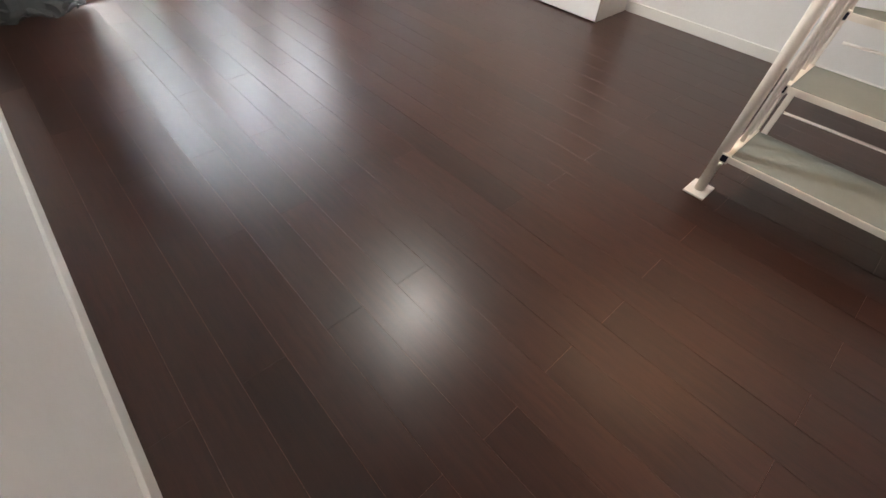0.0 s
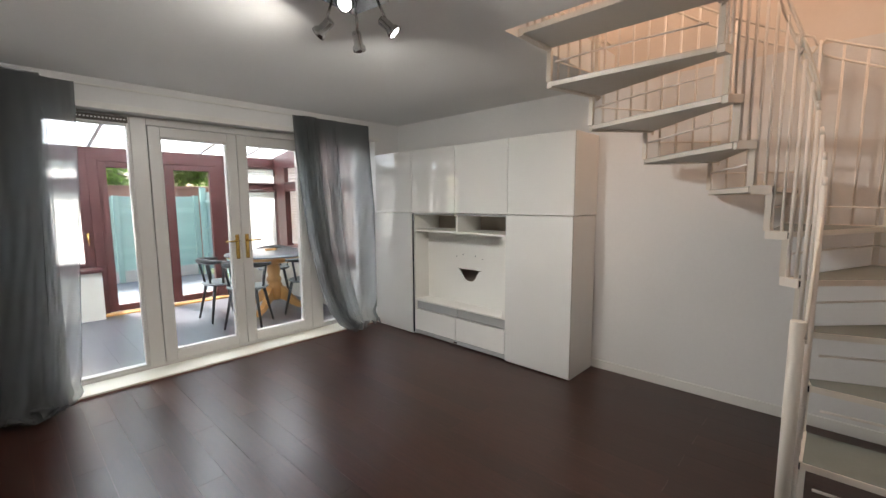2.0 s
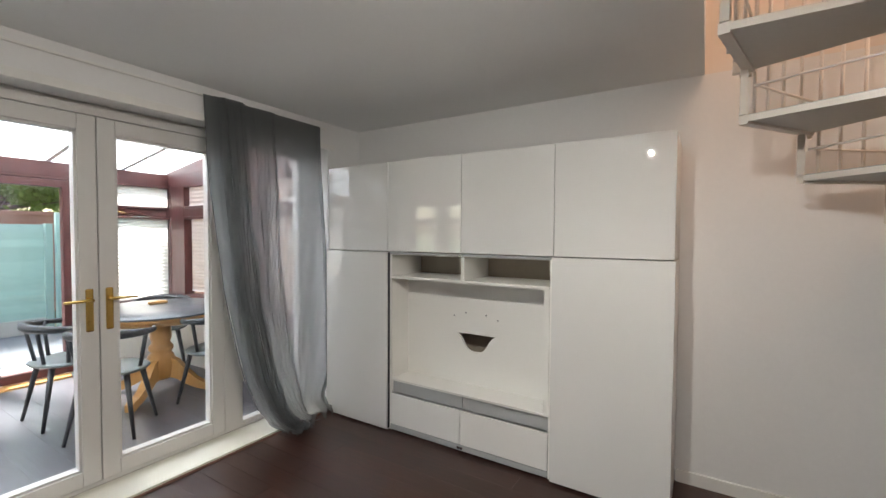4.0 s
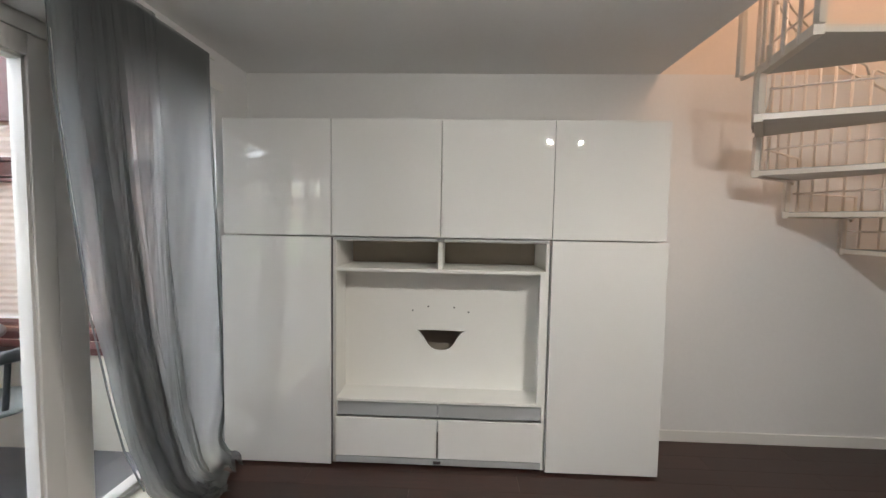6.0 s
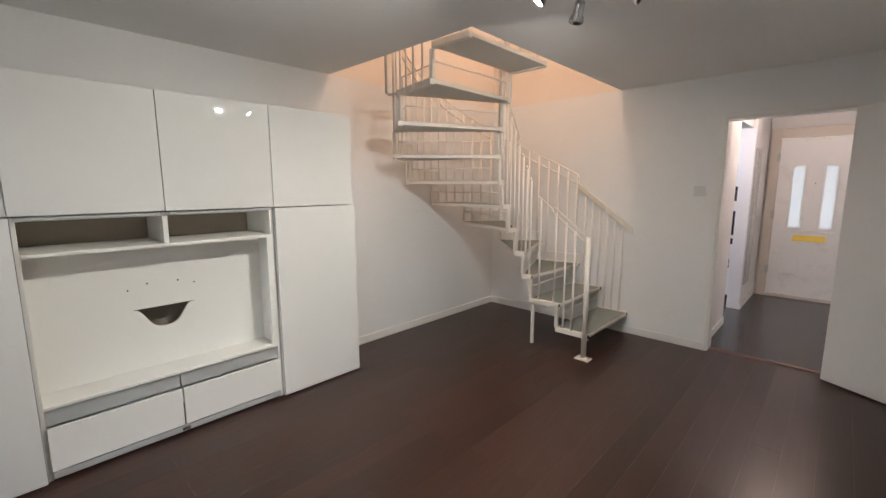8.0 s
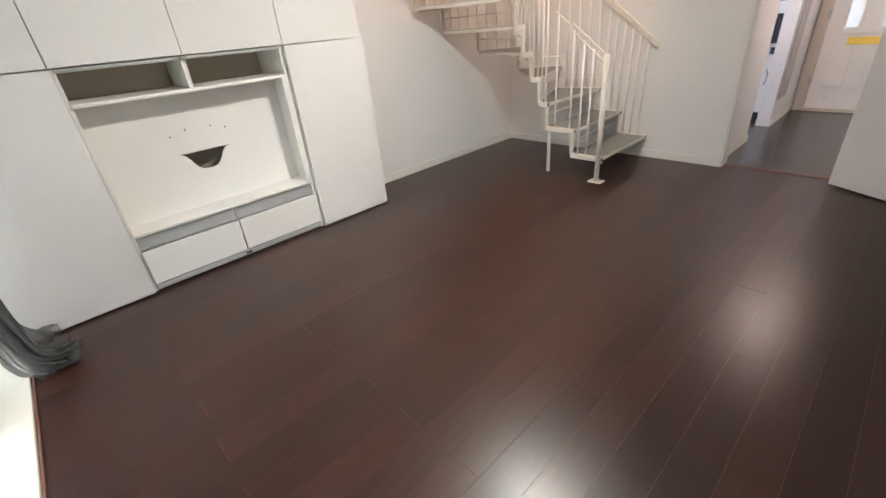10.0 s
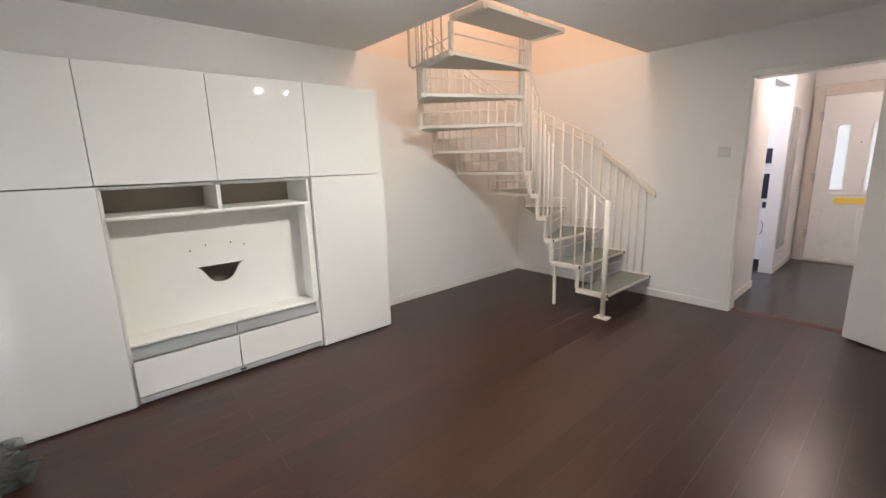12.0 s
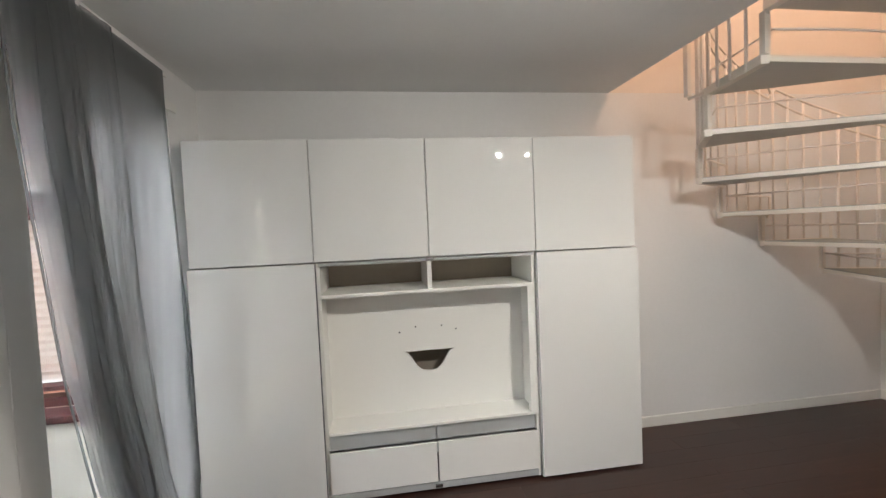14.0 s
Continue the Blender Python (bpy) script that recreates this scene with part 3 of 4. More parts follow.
part("heading_tape", curtain(lambda v: (XL + 0.04, 3.994), lambda v: (0.345, 4.052), 8, 0.03, seed=8, warp=0.5, drop=0.1), SHEER, cu, "doubled grey heading band")
for k in range(3):
    part("fold_layer", curtain(lambda v: (XL + 0.05, 3.97 - 0.03 * k), lambda v: (0.13 + 0.02 * k - 0.06 * v, 3.99 - 0.03 * k - 0.05 * v), 4, 0.035, top=2.235, seed=11 + k), SHEER, cu, "overlapping fold of grey voile")
part("hem", T([(at_share(v, L_EDGE) + 0.002, 4.06 - 0.03 * v, 2.24 * (1 - v)) for v in (k / 20 for k in range(20))], 0.004, 5), SHEER, cu)

# ---- white storage wall ----
Y = [1.63, 2.23, 2.83, 3.43, 4.03]


def upper_unit(y0, y1, n):
    ob = thing("wall_cabinet", (3.08, (y0 + y1) / 2, 1.29), "white wall cabinet with a plain high-gloss door, closed", "cabinet", "row of white wall cabinets")
    part("body", B(2.905, XR - 0.002, y0 + 0.001, y1 - 0.001, 1.292, 1.925, 0.001), MELA, ob)
    part("door", B(2.885, 2.903, y0 + 0.002, y1 - 0.002, 1.294, 1.923, 0.0015), GLOSS, ob)


for i in range(4):
    upper_unit(Y[i], Y[i + 1], i)


def tall_unit(y0, y1):
    ob = thing("tall_cabinet", (3.08, (y0 + y1) / 2, 0), "tall white cabinet with a plain high-gloss door, closed", "cabinet", "tall white side cabinets")
    part("body", B(2.885, XR - 0.016, y0, y1, 0.0, 1.286, 0.001), MELA, ob)
    part("door", B(2.865, 2.883, y0 - 0.004, y1 + 0.002, 0.012, 1.287, 0.0015), GLOSS, ob)


tall_unit(Y[0], Y[1])
tall_unit(Y[3], Y[4])

ob = thing("television_bench", (3.08, 2.83, 0), "open white media unit with shelf, cable cut-out and two drawers", "media unit")
ya, yb, ym = Y[1] + 0.006, Y[3] - 0.006, 2.83
XF, XB = 2.905, 3.10
part("side_panel", B(XF, XR - 0.016, ya, ya + 0.018, 0.0, 1.288, 0.001), INNER, ob)
part("side_panel", B(XF, XR - 0.016, yb - 0.018, yb, 0.0, 1.288, 0.001), INNER, ob)
part("top_panel", B(XF, XR - 0.016, ya + 0.018, yb - 0.018, 1.268, 1.288, 0.001), INNER, ob)
part("base_panel", B(XF, XR - 0.016, ya + 0.018, yb - 0.018, 0.36, 0.375, 0.001), INNER, ob)
part("shelf", B(XF - 0.012, XR - 0.03, ya + 0.019, yb - 0.019, 1.1, 1.118, 0.001), INNER, ob)
part("divider", B(XF + 0.006, XR - 0.03, ym - 0.012, ym + 0.012, 1.118, 1.268, 0.001), INNER, ob)
# added back sheet whose colour carries the recess shade
part("recess_shade_back", B(XR - 0.028, XR - 0.02, ya + 0.019, yb - 0.019, 0.376, 1.267), RECESS_BROWN, ob, "grey-brown back standing for the shade in the recesses")
part("filler_strip", B(XF - 0.006, XF + 0.03, ya + 0.018, ya + 0.048, 0.375, 1.1, 0.001), INNER, ob)
# back panel with the cable notch
ny, nz, nw, nd = 2.83, 0.727, 0.158, 0.122
bm = bmesh.new()
out = []
bowl = [(0, 1), (0.2, 0.975), (0.35, 0.89), (0.48, 0.72), (0.58, 0.5), (0.67, 0.3), (0.77, 0.14), (0.88, 0.04), (1, 0)]
for s, d in [(-a, b) for a, b in bowl[:0:-1]] + bowl:
    out.append((ny + s * nw, nz - nd * d))
lo, hi = 0.375, 1.1
pts = [(ya + 0.018, lo), (yb - 0.018, lo)]


def sheet_yz(bm, poly, x0, x1):
    a = [bm.verts.new((x0, y, z)) for y, z in poly]
    b = [bm.verts.new((x1, y, z)) for y, z in poly]
    n = len(poly)
    bm.faces.new(a), bm.faces.new(b[::-1])
    for i in range(n):
        bm.faces.new((a[i], b[i], b[(i + 1) % n], a[(i + 1) % n]))


sheet_yz(bm, [(ya + 0.018, nz), (ya + 0.018, hi), (yb - 0.018, hi), (yb - 0.018, nz)], XB, XB + 0.012)
for (p, q) in zip(out, out[1:]):
    sheet_yz(bm, [(p[0], lo), p, q, (q[0], lo)], XB, XB + 0.012)
sheet_yz(bm, [(ya + 0.018, lo), (ya + 0.018, nz), (ny - nw, nz), (ny - nw, lo)], XB, XB + 0.012)
sheet_yz(bm, [(yb - 0.018, lo), (ny + nw, lo), (ny + nw, nz), (yb - 0.018, nz)], XB, XB + 0.012)
bmesh.ops.remove_doubles(bm, verts=bm.verts, dist=0.0003)
part("back_panel", bm, INNER, ob)
for y, z in ((3.0, 0.845), (2.906, 0.871), (2.751, 0.868), (2.665, 0.842)):
    part("screw_hole", T([(XB - 0.0015, y, z), (XB + 0.004, y, z)], 0.005, 8), DARK, ob, "small dark screw hole")
for a, b in ((ya + 0.018, ym - 0.004), (ym + 0.004, yb - 0.018)):
    part("drawer", B(2.888, 2.904, a, b, 0.052, 0.272, 0.0015), MELA, ob, "plain white drawer front")
    part("drawer_gap_panel", B(2.925, 2.935, a, b, 0.272, 0.358), GREYST, ob, "grey strip above the drawer")
part("plinth_rail", B(2.89, 2.91, ya + 0.018, yb - 0.018, 0.012, 0.046, 0.001), GREYST, ob, "grey metal base rail")
part("top_rail", B(2.893, 2.904, ya + 0.01, yb - 0.01, 1.272, 1.286, 0.001), GREYST, ob, "grey metal top rail")
for z in (1.279, 0.03):
    part("rail_catch", B(2.884, 2.892, ym - 0.02, ym + 0.02, z - 0.009, z + 0.009, 0.002), CHROME, ob, "small steel catch")
# dark strip put into the gap to the tall cabinet as its shade
part("gap_shade", B(2.884, 2.904, yb - 0.0, yb + 0.006, 0.012, 1.285), DARK, ob, "thin dark strip standing for the gap's shade")

# ---- staircase ----
RISE, GO, RO, RI = 0.21, 0.27, 1.05, 0.195
st = thing("spiral_staircase", (2.2, 0.42, 0), "cream steel winding staircase with grey open treads and thin balusters", "staircase")


def polar(r, deg):
    return Vector((CX + r * math.cos(radians(deg)), CY + r * math.sin(radians(deg)), 0))


def tread_outline(k):
    """Outer front, outer back, inner back, inner front."""
    if k <= 2:
        x0 = 1.645 + GO * (k - 1)
        return [Vector((x0, CY - RO, 0)), Vector((x0 + 0.29, CY - RO, 0)), Vector((x0 + 0.29, CY - RI, 0)), Vector((x0, CY - RI, 0))]
    if k == 11:
        return [Vector((2.19, CY + RO, 0)), Vector((1.89, CY + RO, 0)), Vector((1.89, CY + RI, 0)), Vector((2.19, CY + RI, 0))]
    b = 90 - 22.5 * (10 - k)
    a = b - 25
    return [polar(RO, a), polar(RO, b), polar(RI, b), polar(RI, a)]


def bar(bm, p, q, w, z0, z1):
    """An upright flat bar from p to q in plan."""
    d = (q - p).normalized()
    n = Vector((-d.y, d.x, 0)) * w / 2
    prism(bm, [(v.x, v.y) for v in (p - n, q - n, q + n, p + n)], z0, z1)


def inset(pts, d):
    c = sum(pts, Vector()) / 4
    return [p + (c - p).normalized() * d for p in pts]


for k in range(1, 12):
    o = tread_outline(k)
    z = RISE * k
    tr = part("tread", prism(bmesh.new(), [(p.x, p.y) for p in inset(o, 0.012)], z - 0.01, z), TREAD, st, "grey covered stair tread")
    part("underside", prism(bmesh.new(), [(p.x, p.y) for p in inset(o, 0.012)], z - 0.026, z - 0.0102), STEELG, tr, "pale grey steel tread underside")
    bm = bmesh.new()
    bar(bm, o[0], o[1], 0.035, z - 0.036, z + 0.003)
    bar(bm, o[3], o[2], 0.035, z - 0.036, z + 0.003)
    bar(bm, o[0] + (o[3] - o[0]) * 0.02, o[3] + (o[0] - o[3]) * 0.02, 0.006, z - 0.026, z - 0.001)
    bar(bm, o[1] + (o[2] - o[1]) * 0.02, o[2] + (o[1] - o[2]) * 0.02, 0.006, z - 0.028, z - 0.003)
    part("tread_edge", bm, STEELW, tr, "cream steel edge channel")
    # dark plates painted over the ends give the shade inside the open tubes
    for p, q in ((o[3], o[2]), (o[0], o[1])):
        e = (p - q).normalized()
        bm = bmesh.new()
        bar(bm, p + e * 0.0005, p + e * 0.003, 0.024, z - 0.03, z - 0.003)
        part("open_end_shade", bm, DARK, tr, "dark plate for the shade inside the open tube end")
    for p in (o[0], o[3]):
        part("bolt", T([(p.x, p.y, z - 0.05), (p.x, p.y, z - 0.036)], 0.009, 6), STEELW, tr)
    if k > 2:
        a, b = o[0] + (o[3] - o[0]) * 0.03, o[1] + (o[2] - o[1]) * 0.05
        bm = bmesh.new()
        bar(bm, a, a + (b - a).normalized() * 0.018, 0.005, z, z + 0.1)
        part("guard_upright", bm, STEELW, tr, "short flat steel upright")
        part("guard_bar", T([(a.x, a.y, z + 0.098), (b.x, b.y, z + 0.105)], 0.005, 6), STEELB, tr, "thin bar along the outer edge")
    if k < 11:
        p, q = o[1] + (o[2] - o[1]) * 0.04, o[2] + (o[1] - o[2]) * 0.06
        sag = (q - p).cross(Vector((0, 0, 1))).normalized() * 0.015
        part("riser_bar", T([(v.x, v.y, z + 0.105) for v in (p + (q - p) * s + sag * math.sin(math.pi * s) for s in (0, 0.2, 0.4, 0.6, 0.8, 1))], 0.0055, 6), STEELB, tr, "thin round bar between the treads")
        for v in (o[1], o[2]):
            bm = bmesh.new()
            box(bm, v.x - 0.013, v.x + 0.013, v.y - 0.013, v.y + 0.013, z, z + RISE - 0.036)
            part("spacer", bm, STEELW, tr)


def along(side, s):
    """Place of the rail's line after s treads. side 0: outer, 1: inner."""
    k = min(11, max(1, int(math.floor(s)) + 1))
    f = s - (k - 1)
    if k <= 2 or k == 11:
        x0 = 1.645 + GO * (k - 1) + GO * f if k <= 2 else 2.19 - 0.3 * f
        y = (CY - RO, CY - RI)[side] if k <= 2 else (CY + RO, CY + RI)[side]
        v = Vector((x0, y, 0))
    else:
        v = polar((RO, RI)[side], 90 - 22.5 * (10 - k) - 22.5 * (1 - f))
    v.z = RISE * (s + 1)
    return v


RAILH = 0.80


def rail_line(side, a, b, n=8):
    return [along(side, a + (b - a) * i / n) + Vector((0, 0, RAILH)) for i in range(n + 1)]


def rail_loop(side, a, b, top, low, r=0.0075):
    """One length of handrail: two thin rods, one above the other, joined by rounded ends."""
    line = rail_line(side, a, b)
    mid = (top + low) / 2
    up = Vector((0, 0, 1))
    e0, e1 = (line[0] - line[1]).normalized() * 0.022, (line[-1] - line[-2]).normalized() * 0.022
    ring = [line[0] + e0 + up * mid] + [p + up * top for p in line] + [line[-1] + e1 + up * mid] + [p + up * low for p in reversed(line)] + [line[0] + e0 + up * mid]
    part("handrail", T(ring, r, 6), STEELW, st, "open cream steel handrail of two thin rods")


def rail_band(side, a, b, top, low, w=0.03):
    """A straight length of deep flat handrail."""
    p, q = rail_line(side, a, b, 1)
    n = Vector((-(q - p).y, (q - p).x, 0)).normalized() * w / 2
    bm = bmesh.new()
    vs = [bm.verts.new(c + m * n + Vector((0, 0, z))) for c in (p, q) for m in (-1, 1) for z in (low, top)]
    for f in ((0, 1, 3, 2), (4, 6, 7, 5), (0, 4, 5, 1), (2, 3, 7, 6), (0, 2, 6, 4), (1, 5, 7, 3)):
        bm.faces.new([vs[i] for i in f])
    bmesh.ops.bevel(bm, geom=list(bm.edges), offset=0.007, segments=2, profile=0.5, affect="EDGES")
    part("handrail", bm, STEELW, st, "deep flat cream steel handrail")


rail_band(0, -0.02, 0.93, 0.022, -0.036)
rail_band(0, 0.95, 2.0, 0.028, -0.034, 0.034)
for a, b in ((2.03, 3.9), (3.97, 5.72), (5.85, 7.6), (7.68, 9.4), (9.48, 11.0)):
    rail_loop(0, a, b, 0.10, 0.01)
rail_loop(1, 0.12, 1.3, -0.035, -0.09, 0.006)
part("handrail", T([p + Vector((0, 0, -0.065)) for p in rail_line(1, 1.32, 1.85, 3)], 0.006, 6), STEELW, st, "thin cream steel rod")
for a, b in ((3.9, 4.95), (5.05, 6.9), (7.0, 8.9), (9.0, 11.0)):
    rail_loop(1, a, b, 0.05, -0.03)
for side in (0, 1):
    for k in range(1, 12):
        if side == 0:
            shares = {1: (0.31, 0.59, 0.86), 2: (0.15, 0.44, 0.72)}.get(k, (0.02, 0.27, 0.52, 0.77))
        else:
            shares = {1: (0.55, 0.85), 2: (0.2, 0.75)}.get(k, (0.25, 0.75))
        for f in shares:
            s_ = k - 1 + f
            p = along(side, s_)
            if side == 0:
                end = p.z + RAILH + (-0.02 if s_ < 2.02 else 0.09)
            else:
                end = p.z + RAILH + (-0.07 if s_ < 1.9 else 0.0 if s_ > 3.9 else -0.02)
            part("baluster", T([(p.x, p.y, RISE * k - 0.03), (p.x, p.y, end)], 0.0095 if k < 6 else 0.0075, 6), STEELB, st)
            if side == 1 and 1.9 < s_ < 3.9:
                d = (along(1, s_ + 0.2) - along(1, s_ - 0.2)).normalized() * 0.035
                part("rail_hook", T([(p.x, p.y, end - 0.004), (p.x + d.x, p.y + d.y, end + d.z)], 0.008, 6), STEELB, st, "short bent rod end")
nw_ = Vector((1.668, 0.245, 0))
part("newel_post", T([(nw_.x, nw_.y, 0.01), (nw_.x, nw_.y, 1.015)], 0.021, 16), STEELW, st, "round cream steel newel post")
part("base_plate", B(nw_.x - 0.06, nw_.x + 0.06, nw_.y - 0.045, nw_.y + 0.045, 0.0, 0.01, 0.003), STEELW, st, "rectangular steel floor plate")
part("prop_post", B(2.165, 2.19, 0.2, 0.225, 0.0, 0.4, 0.002), STEELW, st, "short square steel prop")
part("hanger_bracket", B(2.70, 2.73, 1.40, 1.425, 2.09, 2.5, 0.002), STEELW, st, "flat steel hanger fixed to the floor edge")
part("hanger_foot", B(2.62, 2.73, 1.385, 1.4, 2.075, 2.09, 0.002), STEELW, st)

# guard rail round the stair hole on the landing
gr = thing("guard_rail", (2.6, HY + 0.04, UP), "cream steel guard rail around the stairwell", "railing")
part("rail", T([(HX - 0.04, HY + 0.04, UP + 0.9), (XR - 0.01, HY + 0.04, UP + 0.9)], 0.02), STEELW, gr)
part("lower_rail", T([(HX - 0.04, HY + 0.04, UP + 0.08), (XR - 0.01, HY + 0.04, UP + 0.08)], 0.012), STEELW, gr)
for i in range(15):
    x = HX - 0.02 + i * 0.1
    part("baluster", T([(x, HY + 0.04, UP), (x, HY + 0.04, UP + 0.9)], 0.007, 6), STEELB, gr)

tb = thing("wooden_block", (2.46, 5.85, 0.752), "small pale wooden block lying on the dark table", "block")
part("body", B(2.385, 2.535, 5.825, 5.875, 0.752, 0.776, 0.004), OAK, tb)

# ---- ceiling spotlight ----
cl = thing("ceiling_spotlight", (1.04, 1.765, H), "square chrome ceiling spotlight with four lit lamps", "ceiling light")
part("base", B(-0.11, 0.11, -0.11, 0.11, -0.028, -0.001, 0.004, Matrix.Translation((1.04, 1.765, H)) @ Matrix.Rotation(radians(8), 4, "Z")), CHROME, cl)
for at, to, watts, cone in BULBS:
    a, d = Vector(at), (Vector(to) - Vector(at)).normalized()
    root = Vector((1.04 + (a.x - 1.04) * 0.7, 1.765 + (a.y - 1.765) * 0.7, H - 0.028))
    arm = part("arm", T([root, a - d * 0.01 + Vector((0, 0, 0.015))], 0.006, 8), CHROME, cl)
    q = d.to_track_quat("Z", "Y").to_matrix().to_4x4()
    bm = lathe(bmesh.new(), [(0.018, -0.045), (0.021, -0.04), (0.021, 0.012), (0.03, 0.022), (0.032, 0.04), (0.027, 0.04), (0.02, 0.02)], 20)
    bmesh.ops.transform(bm, matrix=Matrix.Translation(a) @ q, verts=bm.verts)
    can = part("lamp_head", bm, CHROME, cl)
    bm = lathe(bmesh.new(), [(0.004, 0.034), (0.026, 0.033), (0.026, 0.036), (0.004, 0.037)], 16)
    bmesh.ops.transform(bm, matrix=Matrix.Translation(a) @ q, verts=bm.verts)
    part("bulb", bm, BULB, can, "lit halogen bulb")

# ---- garden room ----
GY, GX = 6.88, 3.06
ZS, ZT = 0.62, 2.09
bm = bmesh.new()
box(bm, -1.0, 0.72, 6.62, 6.95, 0, 0.58)
box(bm, 2.30, 2.92, 6.62, 6.95, 0, 0.58)
fixed("wall_garden_room_end", bm, RENDERC, "low cream rendered wall under the garden room windows", "wall")
fixed("wall_garden_room_side", B(2.92, 3.2, YO, 6.95, 0, 0.58), RENDERC, "low cream rendered side wall under the windows", "wall")
fixed("wall_garden_room_west", B(-1.1, -0.95, YO, 6.95, 0, 0.58), RENDERC, "low cream rendered side wall under the windows", "wall")
bm = bmesh.new()
sheet_yz(bm, [(YO, ZT), (6.95, ZT), (6.95, 2.1), (YO, 2.47)], -1.1, -1.03)
fixed("wall_garden_room_gable_west", bm, MAHOG, "dark mahogany panel above the side windows", "wall")
bm = bmesh.new()
box(bm, -1.0, 0.745, 6.585, 6.84, 0.58, ZS, 0.006)
box(bm, 2.27, 2.885, 6.585, 6.84, 0.58, ZS, 0.006)
box(bm, 2.885, 3.02, YO, 6.84, 0.58, ZS, 0.006)
fixed("window_sill_garden_room", bm, MAHOG, "dark mahogany window sill", "window sill")


def glazed(name, rects, glass_rects, axis, c, depth=0.07, label="", mat=None):
    """A frame built from bars in a plane; axis y: the plane stands at y = c."""
    ob = thing(name, ((rects[0][0], c, 0) if axis == "y" else (c, rects[0][0], 0)), label, "window")

    def slab(bm, u0, u1, z0, z1, d, bv=0.004):
        if axis == "y":
            box(bm, u0, u1, c - d / 2, c + d / 2, z0, z1, bv)
        else:
            box(bm, c - d / 2, c + d / 2, u0, u1, z0, z1, bv)
    for r in rects:
        bm = bmesh.new()
        slab(bm, *r, depth + (0.006 if r[3] - r[2] > 0.5 else 0))
        part("frame", bm, mat or MAHOG, ob)
    for g in glass_rects:
        bm = bmesh.new()
        slab(bm, g[0] - 0.005, g[1] + 0.005, g[2] - 0.005, g[3] + 0.005, 0.006, 0)
        p = part("pane", bm, PANE, ob)
        p.visible_shadow = False
        bm = bmesh.new()
        for q in ((g[0] - 0.022, g[0], g[2] - 0.022, g[3] + 0.022), (g[1], g[1] + 0.022, g[2] - 0.022, g[3] + 0.022), (g[0], g[1], g[2] - 0.022, g[2]), (g[0], g[1], g[3], g[3] + 0.022)):
            slab(bm, *q, depth + 0.03, 0.003)
        part("glazing_bead", bm, mat or MAHOG, ob)
    return ob


def blind(x0, x1, y0, y1, z0, z1, label="white pleated blind pulled down over the window"):
    ob = thing("pleated_blind", ((x0 + x1) / 2, (y0 + y1) / 2, z0), label, "blind", "white pleated blinds")
    bm = bmesh.new()
    n = max(4, int((z1 - z0) / 0.02))
    ax = (x1 - x0) > (y1 - y0)
    rows = []
    for i in range(n + 1):
        z, off = z0 + (z1 - z0) * i / n, 0.006 * (i % 2)
        rows.append([bm.verts.new(p) for p in (((x0, y0 + off, z), (x1, y0 + off, z)) if ax else ((x0 + off, y0, z), (x0 + off, y1, z)))])
    for a, b in zip(rows, rows[1:]):
        bm.faces.new((a[0], a[1], b[1], b[0]))
    part("cloth", bm, BLIND, ob)
    bm = bmesh.new()
    box(bm, x0, x1 if ax else x0 + 0.02, y0, y0 + 0.02 if ax else y1, z0 - 0.015, z0)
    part("bottom_bar", bm, TRIM, ob)


U0, U1, L1 = 1.705, 1.925, 1.57
glazed("garden_room_window", [(-1.0, 0.70, ZS, ZS + 0.03), (-1.0, 0.70, 1.60, 1.68), (-1.0, 0.70, 1.95, ZT), (-1.0, -0.93, 0.65, 1.95), (-0.24, -0.10, 0.65, 1.95), (0.62, 0.70, 0.65, 1.95)],
       [(-0.9, -0.27, 0.67, L1), (-0.9, -0.27, U0, U1), (-0.07, 0.60, 0.67, L1), (-0.07, 0.60, U0, U1)], "y", GY, 0.08, "mahogany framed garden room window with small top lights")
for a, b in ((-0.9, -0.27), (-0.07, 0.60)):
    blind(a, b, GY - 0.025, GY - 0.019, 0.69, L1)
    blind(a, b, GY - 0.025, GY - 0.019, U0 + 0.016, U1)
glazed("garden_room_window", [(2.37, 3.0, ZS, ZS + 0.03), (2.37, 3.0, 1.60, 1.68), (2.22, 3.1, 1.95, ZT), (2.22, 2.47, 0.65, 1.95), (3.05, 3.1, 0.65, 1.95)],
       [(2.50, 3.02, 0.67, L1), (2.50, 3.02, U0, U1)], "y", GY, 0.08, "mahogany framed corner window with a small top light")
blind(2.50, 3.02, GY - 0.025, GY - 0.019, 0.69, L1)
blind(2.50, 3.02, GY - 0.025, GY - 0.019, U0 + 0.016, U1)
fixed("corner_post", B(3.02, 3.18, 6.8, 6.95, 0.58, 2.1, 0.006), MAHOG, "dark mahogany corner post", "post")
rects = [(YO, 6.8, ZS, ZS + 0.05), (YO, 6.8, 1.60, 1.69), (YO, 6.8, 1.95, ZT)]
gl = []
for a, b in ((5.90, 6.46), (5.16, 5.72), (4.50, 5.0)):
    rects += [(b + 0.03, b + (0.31 if b > 6 else 0.15), ZS + 0.05, 1.95)]
    gl += [(a, b, 0.73, L1), (a, b, U0 + 0.01, U1)]
glazed("garden_room_window", rects, gl, "x", GX, 0.08, "mahogany framed side window with small top lights")
blind(GX - 0.025, GX - 0.019, 5.90, 6.36, 0.79, L1, "white pleated blind lowered over most of the window")
blind(GX - 0.025, GX - 0.019, 5.16, 5.72, 0.76, L1)
blind(GX - 0.025, GX - 0.019, 5.90, 6.40, U0 + 0.02, U1)
blind(GX - 0.025, GX - 0.019, 5.16, 5.72, U0 + 0.02, U1)
